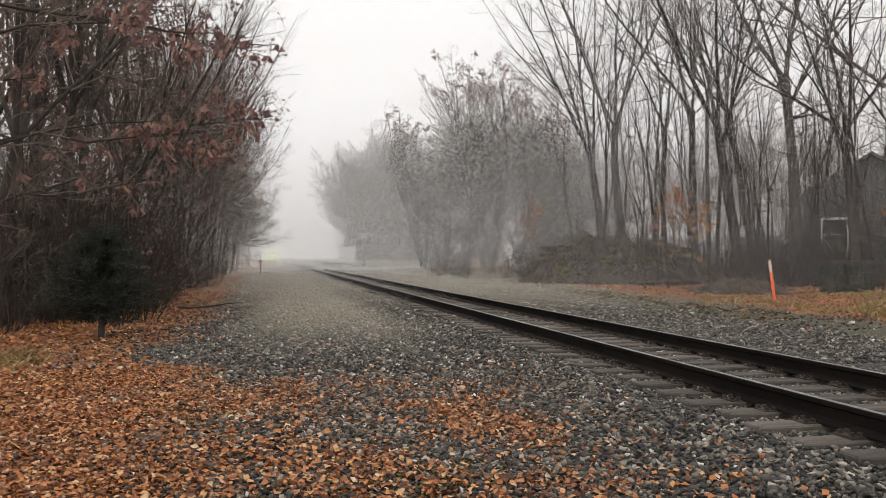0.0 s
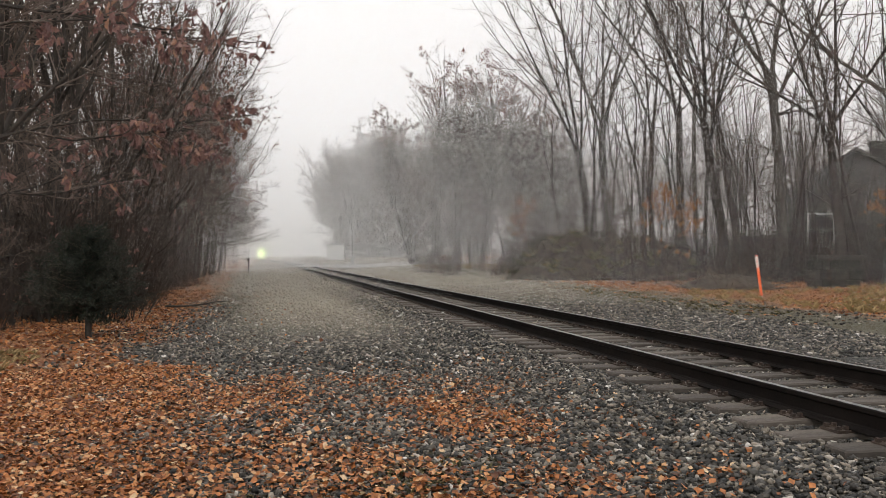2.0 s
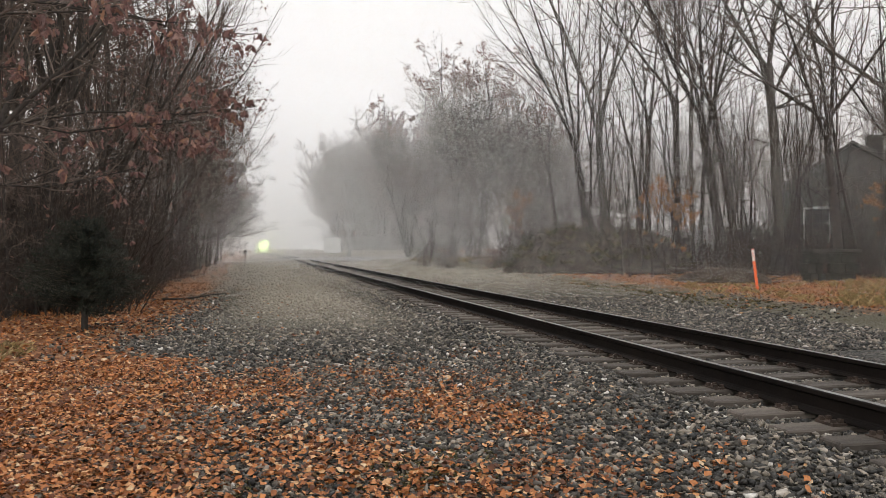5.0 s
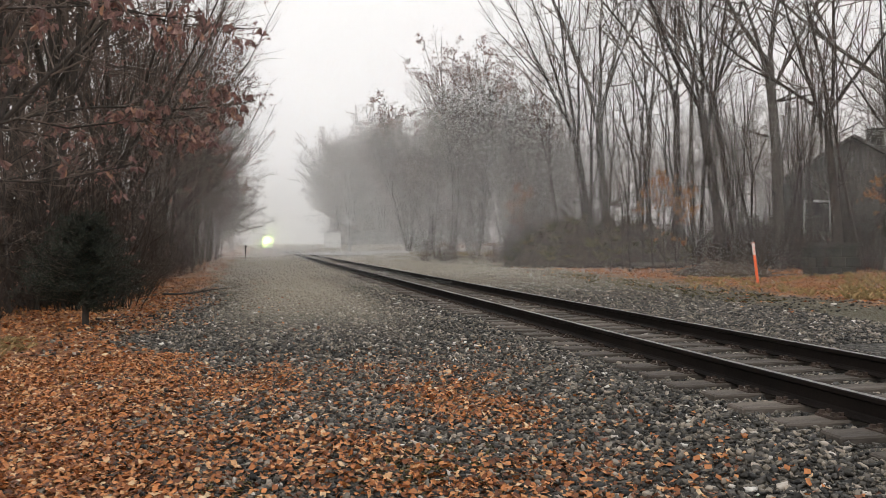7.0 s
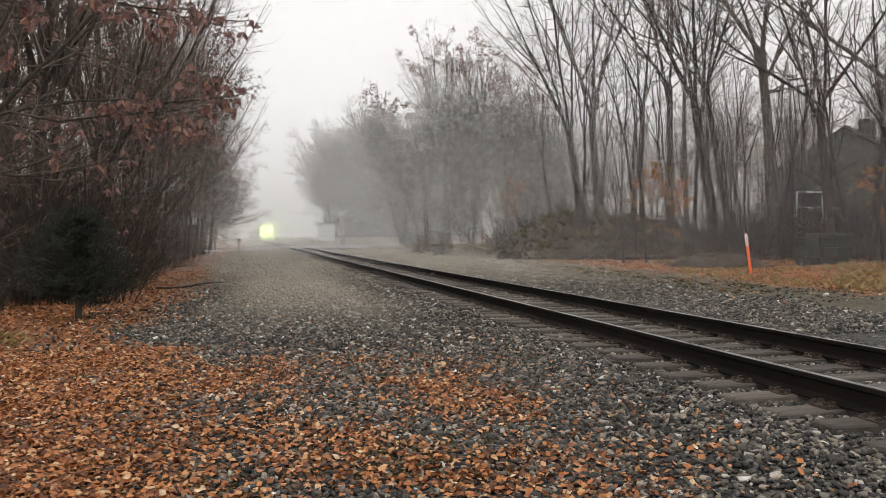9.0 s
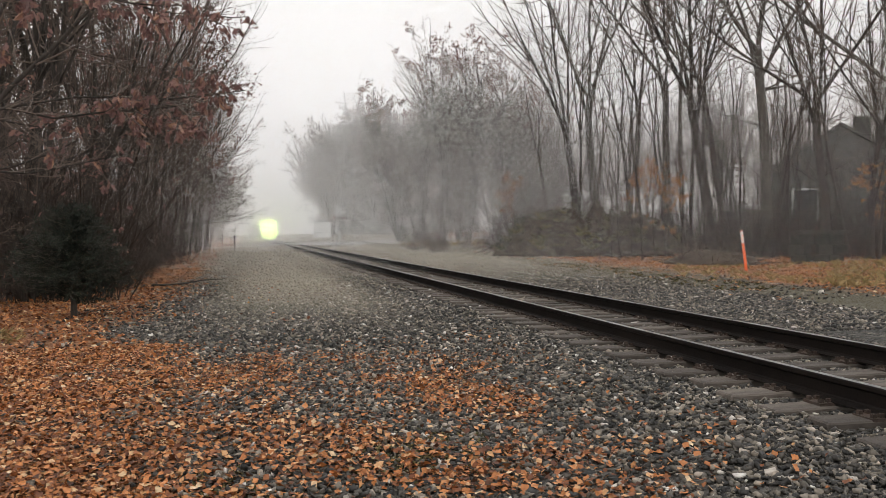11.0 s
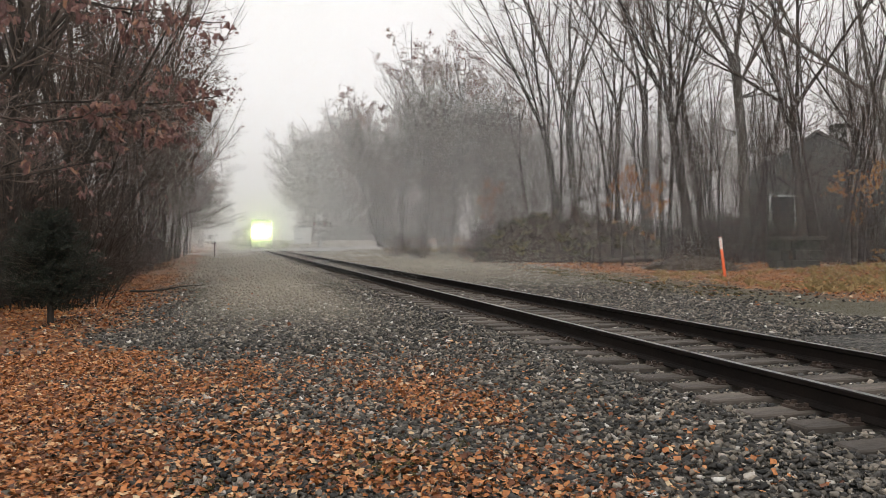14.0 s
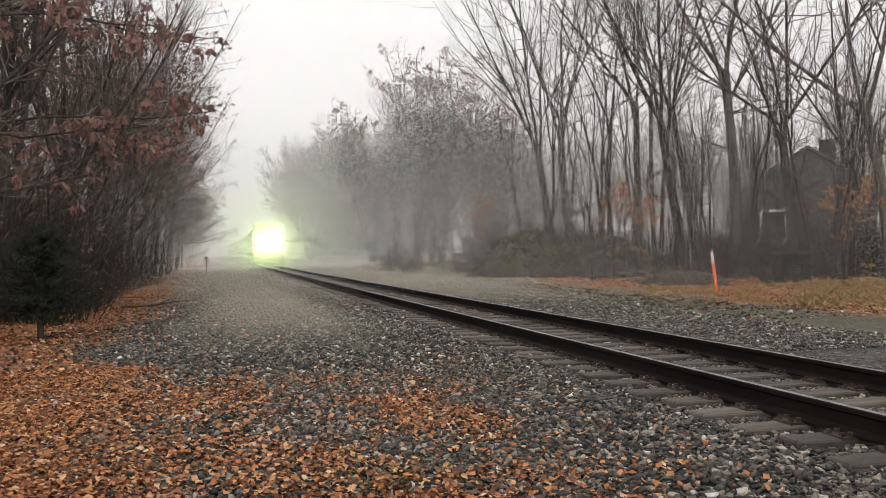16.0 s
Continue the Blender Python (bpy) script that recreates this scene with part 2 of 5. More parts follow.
M = {
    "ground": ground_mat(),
    "fog": fog_mat(),
    "bark": grain_mat("bark", (0.022, 0.018, 0.015), (0.075, 0.061, 0.051), 5, 0.9, 0.8, 40, stretch=(1, 1, 0.25), obj=0.25),
    "bark_pale": grain_mat("bark_pale", (0.04, 0.035, 0.029), (0.12, 0.105, 0.09), 5, 0.9, 0.8, 40, stretch=(1, 1, 0.25), obj=0.25),
    "twig": grain_mat("twig", (0.06, 0.046, 0.038), (0.16, 0.124, 0.102), 3, 0.85, 0.0, 20, obj=0.2),
    "brush": grain_mat("brush", (0.022, 0.016, 0.012), (0.075, 0.054, 0.042), 3, 0.85, 0.0, 20, obj=0.25),
    "dead_leaf": palette_mat("dead_leaf", [(0, (0.12, 0.066, 0.06)), (0.5, (0.21, 0.115, 0.10)), (0.85, (0.29, 0.165, 0.135)), (1, (0.37, 0.20, 0.13))], 0.6, 30, 0.3),
    "orange_leaf": palette_mat("orange_leaf", [(0, (0.20, 0.075, 0.025)), (0.5, (0.34, 0.15, 0.05)), (1, (0.45, 0.26, 0.10))], 0.6, 30, 0.3),
    "litter": palette_mat("litter", [(0, (0.06, 0.025, 0.014)), (0.25, (0.16, 0.055, 0.022)), (0.5, (0.33, 0.122, 0.04)), (0.75, (0.47, 0.182, 0.06)), (0.93, (0.53, 0.31, 0.15)), (1, (0.6, 0.45, 0.28))], 0.55, 50, 0.15),
    "needle": palette_mat("needle", [(0, (0.004, 0.007, 0.004)), (0.6, (0.008, 0.014, 0.006)), (1, (0.018, 0.026, 0.010))], 0.6, 30, 0.1),
    "stone": palette_mat("stone", [(0, (0.008, 0.0076, 0.007)), (0.4, (0.036, 0.031, 0.0255)), (0.65, (0.082, 0.070, 0.056)), (0.87, (0.19, 0.161, 0.126)), (0.97, (0.31, 0.255, 0.20)), (1, (0.6, 0.57, 0.53))], 0.6, 45, spec=0.4, pale_tan=(0.36, 0.315, 0.245)),
    "stone_one": palette_mat("stone_one", [(0, (0.008, 0.0076, 0.007)), (0.4, (0.036, 0.031, 0.0255)), (0.65, (0.082, 0.070, 0.056)), (0.87, (0.19, 0.161, 0.126)), (1, (0.42, 0.40, 0.37))], 0.6, 45, obj=True, spec=0.4),
    "rail": grain_mat("rail", (0.004, 0.003, 0.0028), (0.014, 0.010, 0.008), 3, 0.7, 0.2, 50, metal=0.0, spec=0.08),
    "rail_head": grain_mat("rail_head", (0.25, 0.25, 0.25), (0.42, 0.41, 0.40), 2, 0.32, 0.05, 60, metal=1.0),
    "tie": grain_mat("tie", (0.035, 0.029, 0.024), (0.125, 0.103, 0.086), 3, 0.85, 0.7, 30, stretch=(0.3, 3, 1), obj=0.35),
    "steel_rust": grain_mat("steel_rust", (0.025, 0.018, 0.014), (0.07, 0.046, 0.034), 8, 0.8, 0.3, 60),
    "clip": grain_mat("clip", (0.16, 0.15, 0.14), (0.34, 0.32, 0.30), 30, 0.6, 0.1, 90),
    "orange": grain_mat("orange", (0.70, 0.115, 0.04), (0.85, 0.17, 0.06), 8, 0.5, 0.05, 60),
    "white": grain_mat("white_paint", (0.66, 0.66, 0.65), (0.82, 0.82, 0.80), 4, 0.5, 0.05, 40),
    "grey_paint": grain_mat("grey_paint", (0.30, 0.30, 0.30), (0.42, 0.42, 0.42), 3, 0.6, 0.05, 40),
    "black": grain_mat("black_paint", (0.015, 0.015, 0.016), (0.035, 0.035, 0.035), 5, 0.5, 0.05, 40),
    "red_lens": grain_mat("red_lens", (0.30, 0.02, 0.015), (0.45, 0.03, 0.02), 5, 0.3, 0.0, 40),
    # wet road: base colour set pale for the sky's sheen at grazing angle
    "asphalt": grain_mat("asphalt", (0.22, 0.215, 0.21), (0.34, 0.33, 0.32), 0.8, 0.45, 0.1, 40, spec=0.5),
    "siding": grain_mat("siding", (0.34, 0.33, 0.32), (0.46, 0.45, 0.44), 2, 0.7, 0.05, 30),
    "siding_dark": grain_mat("siding_dark", (0.065, 0.063, 0.06), (0.12, 0.116, 0.11), 2, 0.7, 0.05, 30),
    "shingle": grain_mat("shingle", (0.05, 0.045, 0.042), (0.10, 0.09, 0.085), 3, 0.85, 0.3, 30),
    "block": grain_mat("block", (0.014, 0.013, 0.010), (0.05, 0.046, 0.038), 4, 0.9, 0.6, 50, obj=0.35),
    "earth": grain_mat("earth", (0.012, 0.010, 0.008), (0.085, 0.064, 0.045), 2.5, 0.95, 1.0, 25),
    "moss": palette_mat("moss", [(0, (0.02, 0.02, 0.01)), (0.5, (0.075, 0.065, 0.025)), (1, (0.20, 0.16, 0.07))], 0.8, 30, 0.1),
    "straw": palette_mat("straw", [(0, (0.16, 0.12, 0.05)), (0.4, (0.30, 0.21, 0.10)), (0.9, (0.45, 0.33, 0.17)), (1, (0.16, 0.15, 0.05))], 0.7, 20, 0.2),
    "silver": grain_mat("silver", (0.30, 0.31, 0.32), (0.42, 0.43, 0.44), 1.5, 0.45, 0.05, 20, metal=0.3),
    "navy": grain_mat("navy", (0.03, 0.034, 0.045), (0.055, 0.06, 0.075), 1.5, 0.5, 0.05, 20),
    "glass_dark": grain_mat("glass_dark", (0.012, 0.014, 0.016), (0.025, 0.028, 0.03), 1.0, 0.08, 0.0, 10, spec=0.6),
    "yellow": grain_mat("yellow_paint", (0.5, 0.34, 0.03), (0.6, 0.42, 0.05), 3, 0.5, 0.05, 30),
    "lamp": glow_mat("lamp", (0.74, 1.0, 0.30), 1500.0),
}


# ---- mesh helpers ----
def part(name, bm, mat, parent, label="", smooth=False):
    """Link a bmesh as one mesh object under a thing."""
    me = bpy.data.meshes.new(name)
    bm.to_mesh(me)
    bm.free()
    return link_mesh(name, me, mat, parent, label, smooth)


def link_mesh(name, me, mat, parent, label="", smooth=False):
    if mat is not None and not me.materials:
        me.materials.append(mat)
    if smooth:
        me.polygons.foreach_set("use_smooth", [True] * len(me.polygons))
    ob = new(name, me)
    if parent is not None:
        ob.parent = parent
    if label:
        tagged(ob, label)
    return ob


def raw_part(name, V, F, mat, parent, label="", smooth=False):
    me = bpy.data.meshes.new(name)
    me.from_pydata(V, [], F)
    me.update()
    return link_mesh(name, me, mat, parent, label, smooth)


def empty(name, m, label, category, group="", kind=""):
    ob = new(name)
    ob.matrix_world = m
    return tagged(ob, label, category, group, kind)


def box_bm(sx, sy, sz, at=(0, 0, 0), bev=0.0, bm=None):
    """A box with its base centre at the given place."""
    b = bmesh.new()
    bmesh.ops.create_cube(b, size=1.0)
    bmesh.ops.scale(b, vec=(sx, sy, sz), verts=b.verts)
    if bev:
        bmesh.ops.bevel(b, geom=b.edges[:], offset=bev, segments=1, affect="EDGES")
    bmesh.ops.translate(b, vec=(at[0], at[1], at[2] + sz / 2), verts=b.verts)
    if bm is None:
        return b
    me = bpy.data.meshes.new("tmp")
    b.to_mesh(me)
    b.free()
    bm.from_mesh(me)
    bpy.data.meshes.remove(me)
    return bm


def cyl_bm(r, h, m=Matrix.Identity(4), seg=12, r2=None):
    b = bmesh.new()
    bmesh.ops.create_cone(b, cap_ends=True, segments=seg, radius1=r, radius2=r if r2 is None else r2, depth=h, matrix=m)
    return b


def profile_bm(points, y0, y1):
    """A closed outline in x, z, drawn out along y."""
    b = bmesh.new()
    a = [b.verts.new((p[0], y0, p[1])) for p in points]
    c = [b.verts.new((p[0], y1, p[1])) for p in points]
    k = len(points)
    for i in range(k):
        b.faces.new((a[i], a[(i + 1) % k], c[(i + 1) % k], c[i]))
    b.faces.new(a[::-1])
    b.faces.new(c)
    bmesh.ops.recalc_face_normals(b, faces=b.faces)
    return b


def tube(V, F, pts, rads, sides):
    """A tapering tube through points."""
    base = len(V)
    k = len(pts)
    for i in range(k):
        d = (pts[min(i + 1, k - 1)] - pts[max(i - 1, 0)])
        d = d / (d.length + 1e-9)
        u = d.cross(Vector((0.31, 0.95, 0.07)) if abs(d.z) > 0.9 else Vector((0, 0, 1)))
        u.normalize()
        w = d.cross(u)
        for s in range(sides):
            a = 2 * math.pi * s / sides
            V.append(pts[i] + (u * math.cos(a) + w * math.sin(a)) * rads[i])
    for i in range(k - 1):
        for s in range(sides):
            p, q = base + i * sides + s, base + i * sides + (s + 1) % sides
            F.append((p, q, q + sides, p + sides))


LEAF = ((0, 0), (0.18, 0.12), (0.10, 0.24), (0.34, 0.42), (0.17, 0.52), (0.26, 0.74), (0, 1.0))


def leaf(V, F, at, direction, normal, size, curl=0.15, plain=False):
    """A lobed leaf, folded along its midrib."""
    d = direction.normalized()
    s = d.cross(normal)
    if s.length < 1e-4:
        s = d.orthogonal()
    s.normalize()
    up = s.cross(d)
    base = len(V)
    if plain:
        for px, py in ((0, 0), (0.36, 0.5), (0, 1.0), (-0.36, 0.5)):
            V.append(at + (d * py + s * px + up * (abs(px) * 0.5 - curl * py * py)) * size)
        F.append((base, base + 1, base + 2))
        F.append((base, base + 2, base + 3))
        return
    for px, py in LEAF:
        V.append(at + (d * py + s * px + up * (abs(px) * 0.5 - curl * py * py)) * size)
    for px, py in LEAF[1:-1]:
        V.append(at + (d * py - s * px + up * (abs(px) * 0.5 - curl * py * py)) * size)
    F.append(tuple(base + i for i in range(7)))
    F.append((base, base + 6, base + 11, base + 10, base + 9, base + 8, base + 7))


def rnd_dir(rng):
    while True:
        v = Vector((rng.uniform(-1, 1), rng.uniform(-1, 1), rng.uniform(-1, 1)))
        if 0.05 < v.length < 1:
            return v.normalized()


def bough(rng, start, d, length, segs, wander, lift):
    pts = [start.copy()]
    d = d.normalized()
    for i in range(segs):
        d = (d + rnd_dir(rng) * wander + Vector((0, 0, lift))).normalized()
        pts.append(pts[-1] + d * (length / segs))
    return pts, d


def tree(name, m, seed, label, H=18.0, r0=0.3, fork=0.45, limbs=4, spread=0.45, lean=(0.0, 0.0), side=14, twigs=7, twseg=1, leaves=0.0,
         leaf_size=0.16, leaf_from=0.0, leaf_mat="dead_leaf", low=0.3, bark="bark", stems=1, fine=0.010, group="", droop=0.0,
         fan=(), reach=(0.10, 0.24), outward=0.0, splay=0.3):
    """A bare or half-bare broadleaf tree: tapered stem(s), forking limbs, boughs, twigs and some leaves."""
    rng = random.Random(seed)
    TV, TF, CV, CF, LV, LF = [], [], [], [], [], []
    limb_list = []
    for s in range(stems):
        a = rng.uniform(0, 6.28)
        tilt = Vector((lean[0], lean[1], 1.0))
        if stems > 1:
            tilt += Vector((math.cos(a), math.sin(a), 0)) * rng.uniform(0.06, splay)
        h = H * (1.0 if s == 0 else rng.uniform(0.7, 1.0))
        rs = r0 * (1.0 if s == 0 else rng.uniform(0.5, 0.9))
        start = Vector((0, 0, -0.15)) if stems == 1 else Vector((math.cos(a), math.sin(a), 0)) * rng.uniform(0, r0 * 2.5) + Vector((0, 0, -0.15))
        hf = h * fork
        segs = 7
        pts, d = bough(rng, start, tilt, hf, segs, 0.055, 0.03)
        rads = [rs * (1.0 - 0.32 * i / segs) for i in range(segs + 1)]
        rads[0] *= 1.35
        tube(TV, TF, pts, rads, 9)
        top, rt = pts[-1], rads[-1]
        a0 = rng.uniform(0, 6.28)
        for i, angle in enumerate(fan):             # limbs shaped to fit the camera's view: degrees to the side
            dd = Vector((math.tan(radians(angle * 1.25)), rng.uniform(-0.3, 0.3), 1))
            ll = (h - hf) * rng.uniform(0.85, 1.05)
            rl = rt * rng.uniform(0.42, 0.62)
            lp, _ = bough(rng, pts[-1 - i % 2] - d * 0.1, dd, ll, 9, 0.075, 0.02)
            lr = [rl * (1 - 0.9 * j / 9) + 0.008 for j in range(10)]
            tube(TV, TF, lp, lr, 7)
            limb_list.append((lp, lr, 0.08))
            for q in range(2):                      # each limb divides again
                k = rng.randint(2, 6)
                ax = (lp[k + 1] - lp[k]).normalized()
                sp, _ = bough(rng, lp[k], ax + Vector((rng.choice((-1, 1)) * rng.uniform(0.25, 0.6), rng.uniform(-0.3, 0.3), 0)), ll * (1 - k / 10) * rng.uniform(0.7, 1.0), 7, 0.09, 0.06)
                sr = [lr[k] * 0.5 * (1 - 0.9 * j / 7) + 0.006 for j in range(8)]
                tube(TV, TF, sp, sr, 5)
                limb_list.append((sp, sr, 0.1))
        for i in range(0 if fan else limbs):        # limbs from the fork
            aa = a0 + 6.28 * i / limbs + rng.uniform(-0.4, 0.4)
            sp = spread * rng.uniform(0.5, 1.1) * (0.4 if i == 0 else 1.0)
            dd = d + Vector((math.cos(aa), math.sin(aa), 0)) * sp
            ll = (h - hf) * rng.uniform(0.8, 1.08)
            rl = rt * (0.8 if i == 0 else rng.uniform(0.55, 0.75))
            lp, _ = bough(rng, top - d * 0.1, dd, ll, 7, 0.12, 0.06)
            lr = [rl * (1 - 0.9 * j / 7) + 0.006 for j in range(8)]
            tube(TV, TF, lp, lr, 6)
            limb_list.append((lp, lr, 0.12))
        nlow = int(side * (1 - low) * 0.6)
        for i in range(nlow):                       # side boughs from the stem below the fork
            f = rng.uniform(low, 0.97)
            k = min(int(f * segs), segs - 1)
            at = pts[k].lerp(pts[k + 1], f * segs - k)
            aa = rng.uniform(0, 6.28)
            ll = H * rng.uniform(*reach)
            lp, _ = bough(rng, at, Vector((math.cos(aa) + outward, math.sin(aa), rng.uniform(0.1, 0.7) - droop)), ll, 5, 0.13, 0.05 - droop * 0.1)
            rl = rs * rng.uniform(0.10, 0.2)
            lr = [rl * (1 - 0.85 * j / 5) + 0.005 for j in range(6)]
            tube(TV, TF, lp, lr, 5)
            limb_list.append((lp, lr, 0.1))
    tips = []
    for lp, lr, first in limb_list:                 # boughs on limbs
        L = sum(((lp[j + 1] - lp[j]).length for j in range(len(lp) - 1)))
        nb = max(3, int(side * L / (H * 0.45)))
        for i in range(nb):
            f = rng.uniform(first, 1.0)
            k = min(int(f * (len(lp) - 1)), len(lp) - 2)
            at = lp[k].lerp(lp[k + 1], f * (len(lp) - 1) - k)
            ax = (lp[k + 1] - lp[k]).normalized()
            dd = ax * 0.75 + rnd_dir(rng) * 0.75
            bl = L * (1.08 - f) * rng.uniform(0.28, 0.5) + 0.5
            bp, _ = bough(rng, at, dd, bl, 4, 0.16, 0.05 - droop * 0.08)
            rb = max(lr[k] * 0.42, fine * 0.9)
            br = [rb * (1 - 0.75 * j / 4) + fine * 0.25 for j in range(5)]
            tube(CV, CF, bp, br, 4)
            for q in range(twigs):                  # twigs on boughs
                f2 = rng.uniform(0.1, 1.0)
                k2 = min(int(f2 * 4), 3)
                at2 = bp[k2].lerp(bp[k2 + 1], f2 * 4 - k2)
                ax2 = (bp[k2 + 1] - bp[k2]).normalized()
                tl = bl * rng.uniform(0.2, 0.5) * (1.1 - 0.5 * f2) + 0.15
                tp, td = bough(rng, at2, ax2 * 0.8 + rnd_dir(rng) * 0.7, tl, 2, 0.2, 0.04)
                if twseg == 1:
                    tube(CV, CF, [tp[0], tp[2]], [fine * 0.6, fine * 0.25], 3)
                else:
                    tube(CV, CF, tp, [fine * 0.6, fine * 0.45, fine * 0.22], 3)
                tips.append((tp, td))
    if leaves:
        for tp, td in tips:
            if tp[-1].z < leaf_from * H or noise.noise(tp[-1] * 0.45 + Vector((seed, 0, 0))) < 0.25 - 0.5 * leaves:
                continue
            for q in range(rng.randint(2, 5)):
                at = tp[1].lerp(tp[2], rng.uniform(-0.6, 1.0))
                dd = Vector((rng.uniform(-1, 1), rng.uniform(-1, 1), rng.uniform(-1.5, 0.0)))
                leaf(LV, LF, at, dd, rnd_dir(rng), leaf_size * rng.uniform(0.6, 1.2), rng.uniform(0, 0.4), twseg == 1)
    ob = empty(name, m, label, "tree", group)
    raw_part("trunk", TV, TF, M[bark], ob, smooth=True)
    raw_part("crown", CV, CF, M["twig"], ob)
    if LV:
        raw_part("foliage", LV, LF, M[leaf_mat], ob, "withered brown leaves still on the twigs")
    return ob


def bush(name, m, seed, label, H=1.5, R=0.8, stems=30, leaves=0.0, leaf_mat="orange_leaf", leaf_size=0.09, fine=0.007, group=""):
    rng = random.Random(seed)
    V, F, LV, LF = [], [], [], []
    for i in range(stems):
        a, o = rng.uniform(0, 6.28), R * 0.5 * math.sqrt(rng.random())
        st = Vector((math.cos(a) * o, math.sin(a) * o, -0.05))
        p, d = bough(rng, st, Vector((math.cos(a) * rng.uniform(0, 0.7), math.sin(a) * rng.uniform(0, 0.7), 1)), H * rng.uniform(0.5, 1.05), 5, 0.16, 0.0)
        tube(V, F, [p[0], p[2], p[3], p[5]], [fine * (1.3 - 0.3 * j) for j in range(4)], 3)
        for q in range(6):
            k = rng.randint(1, 4)
            tp, td = bough(rng, p[k], (p[k + 1] - p[k]).normalized() * 0.6 + rnd_dir(rng) * 0.7, H * rng.uniform(0.15, 0.4), 3, 0.2, 0.0)
            tube(V, F, [tp[0], tp[1], tp[3]], [fine * 0.7, fine * 0.5, fine * 0.25], 3)
            if rng.random() < leaves:
                for z in range(rng.randint(2, 6)):
                    leaf(LV, LF, tp[rng.randint(1, 3)], rnd_dir(rng) + Vector((0, 0, -0.4)), rnd_dir(rng), leaf_size * rng.uniform(0.6, 1.2))
    ob = empty(name, m, label, "shrub", group)
    raw_part("brushwood", V, F, M["brush"], ob)
    if LV:
        raw_part("foliage", LV, LF, M[leaf_mat], ob)
    return ob


def place(az, dist, z=None, turn=0.0, s=1.0, tilt=0.0):
    """A pose by bearing from the track's direction (degrees) and distance from the eye."""
    x, y = dist * math.sin(radians(az)), dist * math.cos(radians(az))
    return Matrix.LocRotScale((x, y, ground_z(x, y) if z is None else z), Euler((0, radians(tilt), radians(turn))), (s, s, s))


# ---- ground ----
def smooth(a, b, v):
    t = min(1.0, max(0.0, (v - a) / (b - a)))
    return t * t * (3 - 2 * t)


def track_x(y):
    """The line of the track: straight to the crossing, then a slow bend."""
    return TRACK_X - 4.6 * smooth(120, 400, y) - max(0.0, y - 300) * 0.008


def ground_z(x, y):
    c = track_x(y)
    bed = 0.115 * (1 - smooth(1.5, 2.9, abs(x - c)))
    rise = 0.45 * smooth(45, 75, y) * smooth(9, 15, x) + 0.95 * smooth(90, 105, y) * smooth(6.2, 8.4, x)
    cross = 0.16 * smooth(84, 87.5, y) * (1 - smooth(96, 101, y)) * (1 - smooth(2.6, 6, abs(x - c)))
    lump = 0.05 * noise.noise(Vector((x * 0.25, y * 0.25, 0))) + 0.02 * noise.noise(Vector((x * 0.9, y * 0.9, 3)))
    lump *= smooth(2.4, 4.5, abs(x - c))
    return bed + rise + cross + lump + 0.25 * smooth(17, 30, x) * smooth(15, 25, y)


def ground():
    def spaced(lo, hi, step0, grow, centre):
        out, s, v = [], step0, centre
        up = []
        while v < hi:
            up.append(v)
            v += s
            s *= grow
        up.append(hi)
        v, s, down = centre - step0, step0, []
        while v > lo:
            down.append(v)
            v -= s
            s *= grow
        down.append(lo)
        return down[::-1] + up
    xs = spaced(-2500, 2500, 0.35, 1.045, 4.0)
    ys = spaced(-800, 4000, 0.45, 1.035, 10.0)
    V = [(x, y, ground_z(x, y)) for y in ys for x in xs]
    k = len(xs)
    F = [(j * k + i, j * k + i + 1, (j + 1) * k + i + 1, (j + 1) * k + i) for j in range(len(ys) - 1) for i in range(k - 1)]
    ob = raw_part("ground", V, F, M["ground"], None, smooth=True)
    tagged(ob, "crushed grey stone ground with fallen leaves beside a railway", "ground", kind="structure")


ground()


# ---- fog stand-in: upright sheets of very fine threads, turned to the camera ----
def fog_sheet(dist, cover, tilt, az=14.0):
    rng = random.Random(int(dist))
    # spacing grows with distance so the threads stay finer than a pixel
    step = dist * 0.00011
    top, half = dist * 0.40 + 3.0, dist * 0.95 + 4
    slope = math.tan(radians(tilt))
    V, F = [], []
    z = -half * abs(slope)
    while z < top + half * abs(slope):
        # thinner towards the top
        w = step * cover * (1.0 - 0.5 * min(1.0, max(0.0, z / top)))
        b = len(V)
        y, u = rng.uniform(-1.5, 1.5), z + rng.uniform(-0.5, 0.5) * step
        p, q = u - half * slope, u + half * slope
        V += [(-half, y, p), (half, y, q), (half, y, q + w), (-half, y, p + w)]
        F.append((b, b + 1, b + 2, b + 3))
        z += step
    ob = raw_part("fog_sheet", V, F, M["fog"], None)
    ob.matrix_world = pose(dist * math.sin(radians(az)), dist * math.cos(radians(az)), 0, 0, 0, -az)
    tagged(ob, "thin pale fog stand-in, upright sheet of fine threads facing the camera", "fog", "fog", "stuff")


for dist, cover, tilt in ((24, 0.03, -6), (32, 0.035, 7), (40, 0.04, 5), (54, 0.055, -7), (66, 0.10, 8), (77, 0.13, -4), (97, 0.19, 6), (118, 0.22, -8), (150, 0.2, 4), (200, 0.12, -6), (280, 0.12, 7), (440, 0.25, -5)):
    fog_sheet(dist, cover, tilt)


# ---- railway track ----
def rail_points():
    half = [(0.07, 0), (0.07, 0.012), (0.02, 0.03), (0.0085, 0.045), (0.0085, 0.13), (0.036, 0.145), (0.0365, 0.172), (0.030, 0.18)]
    return half + [(-x, z) for x, z in half[::-1]]


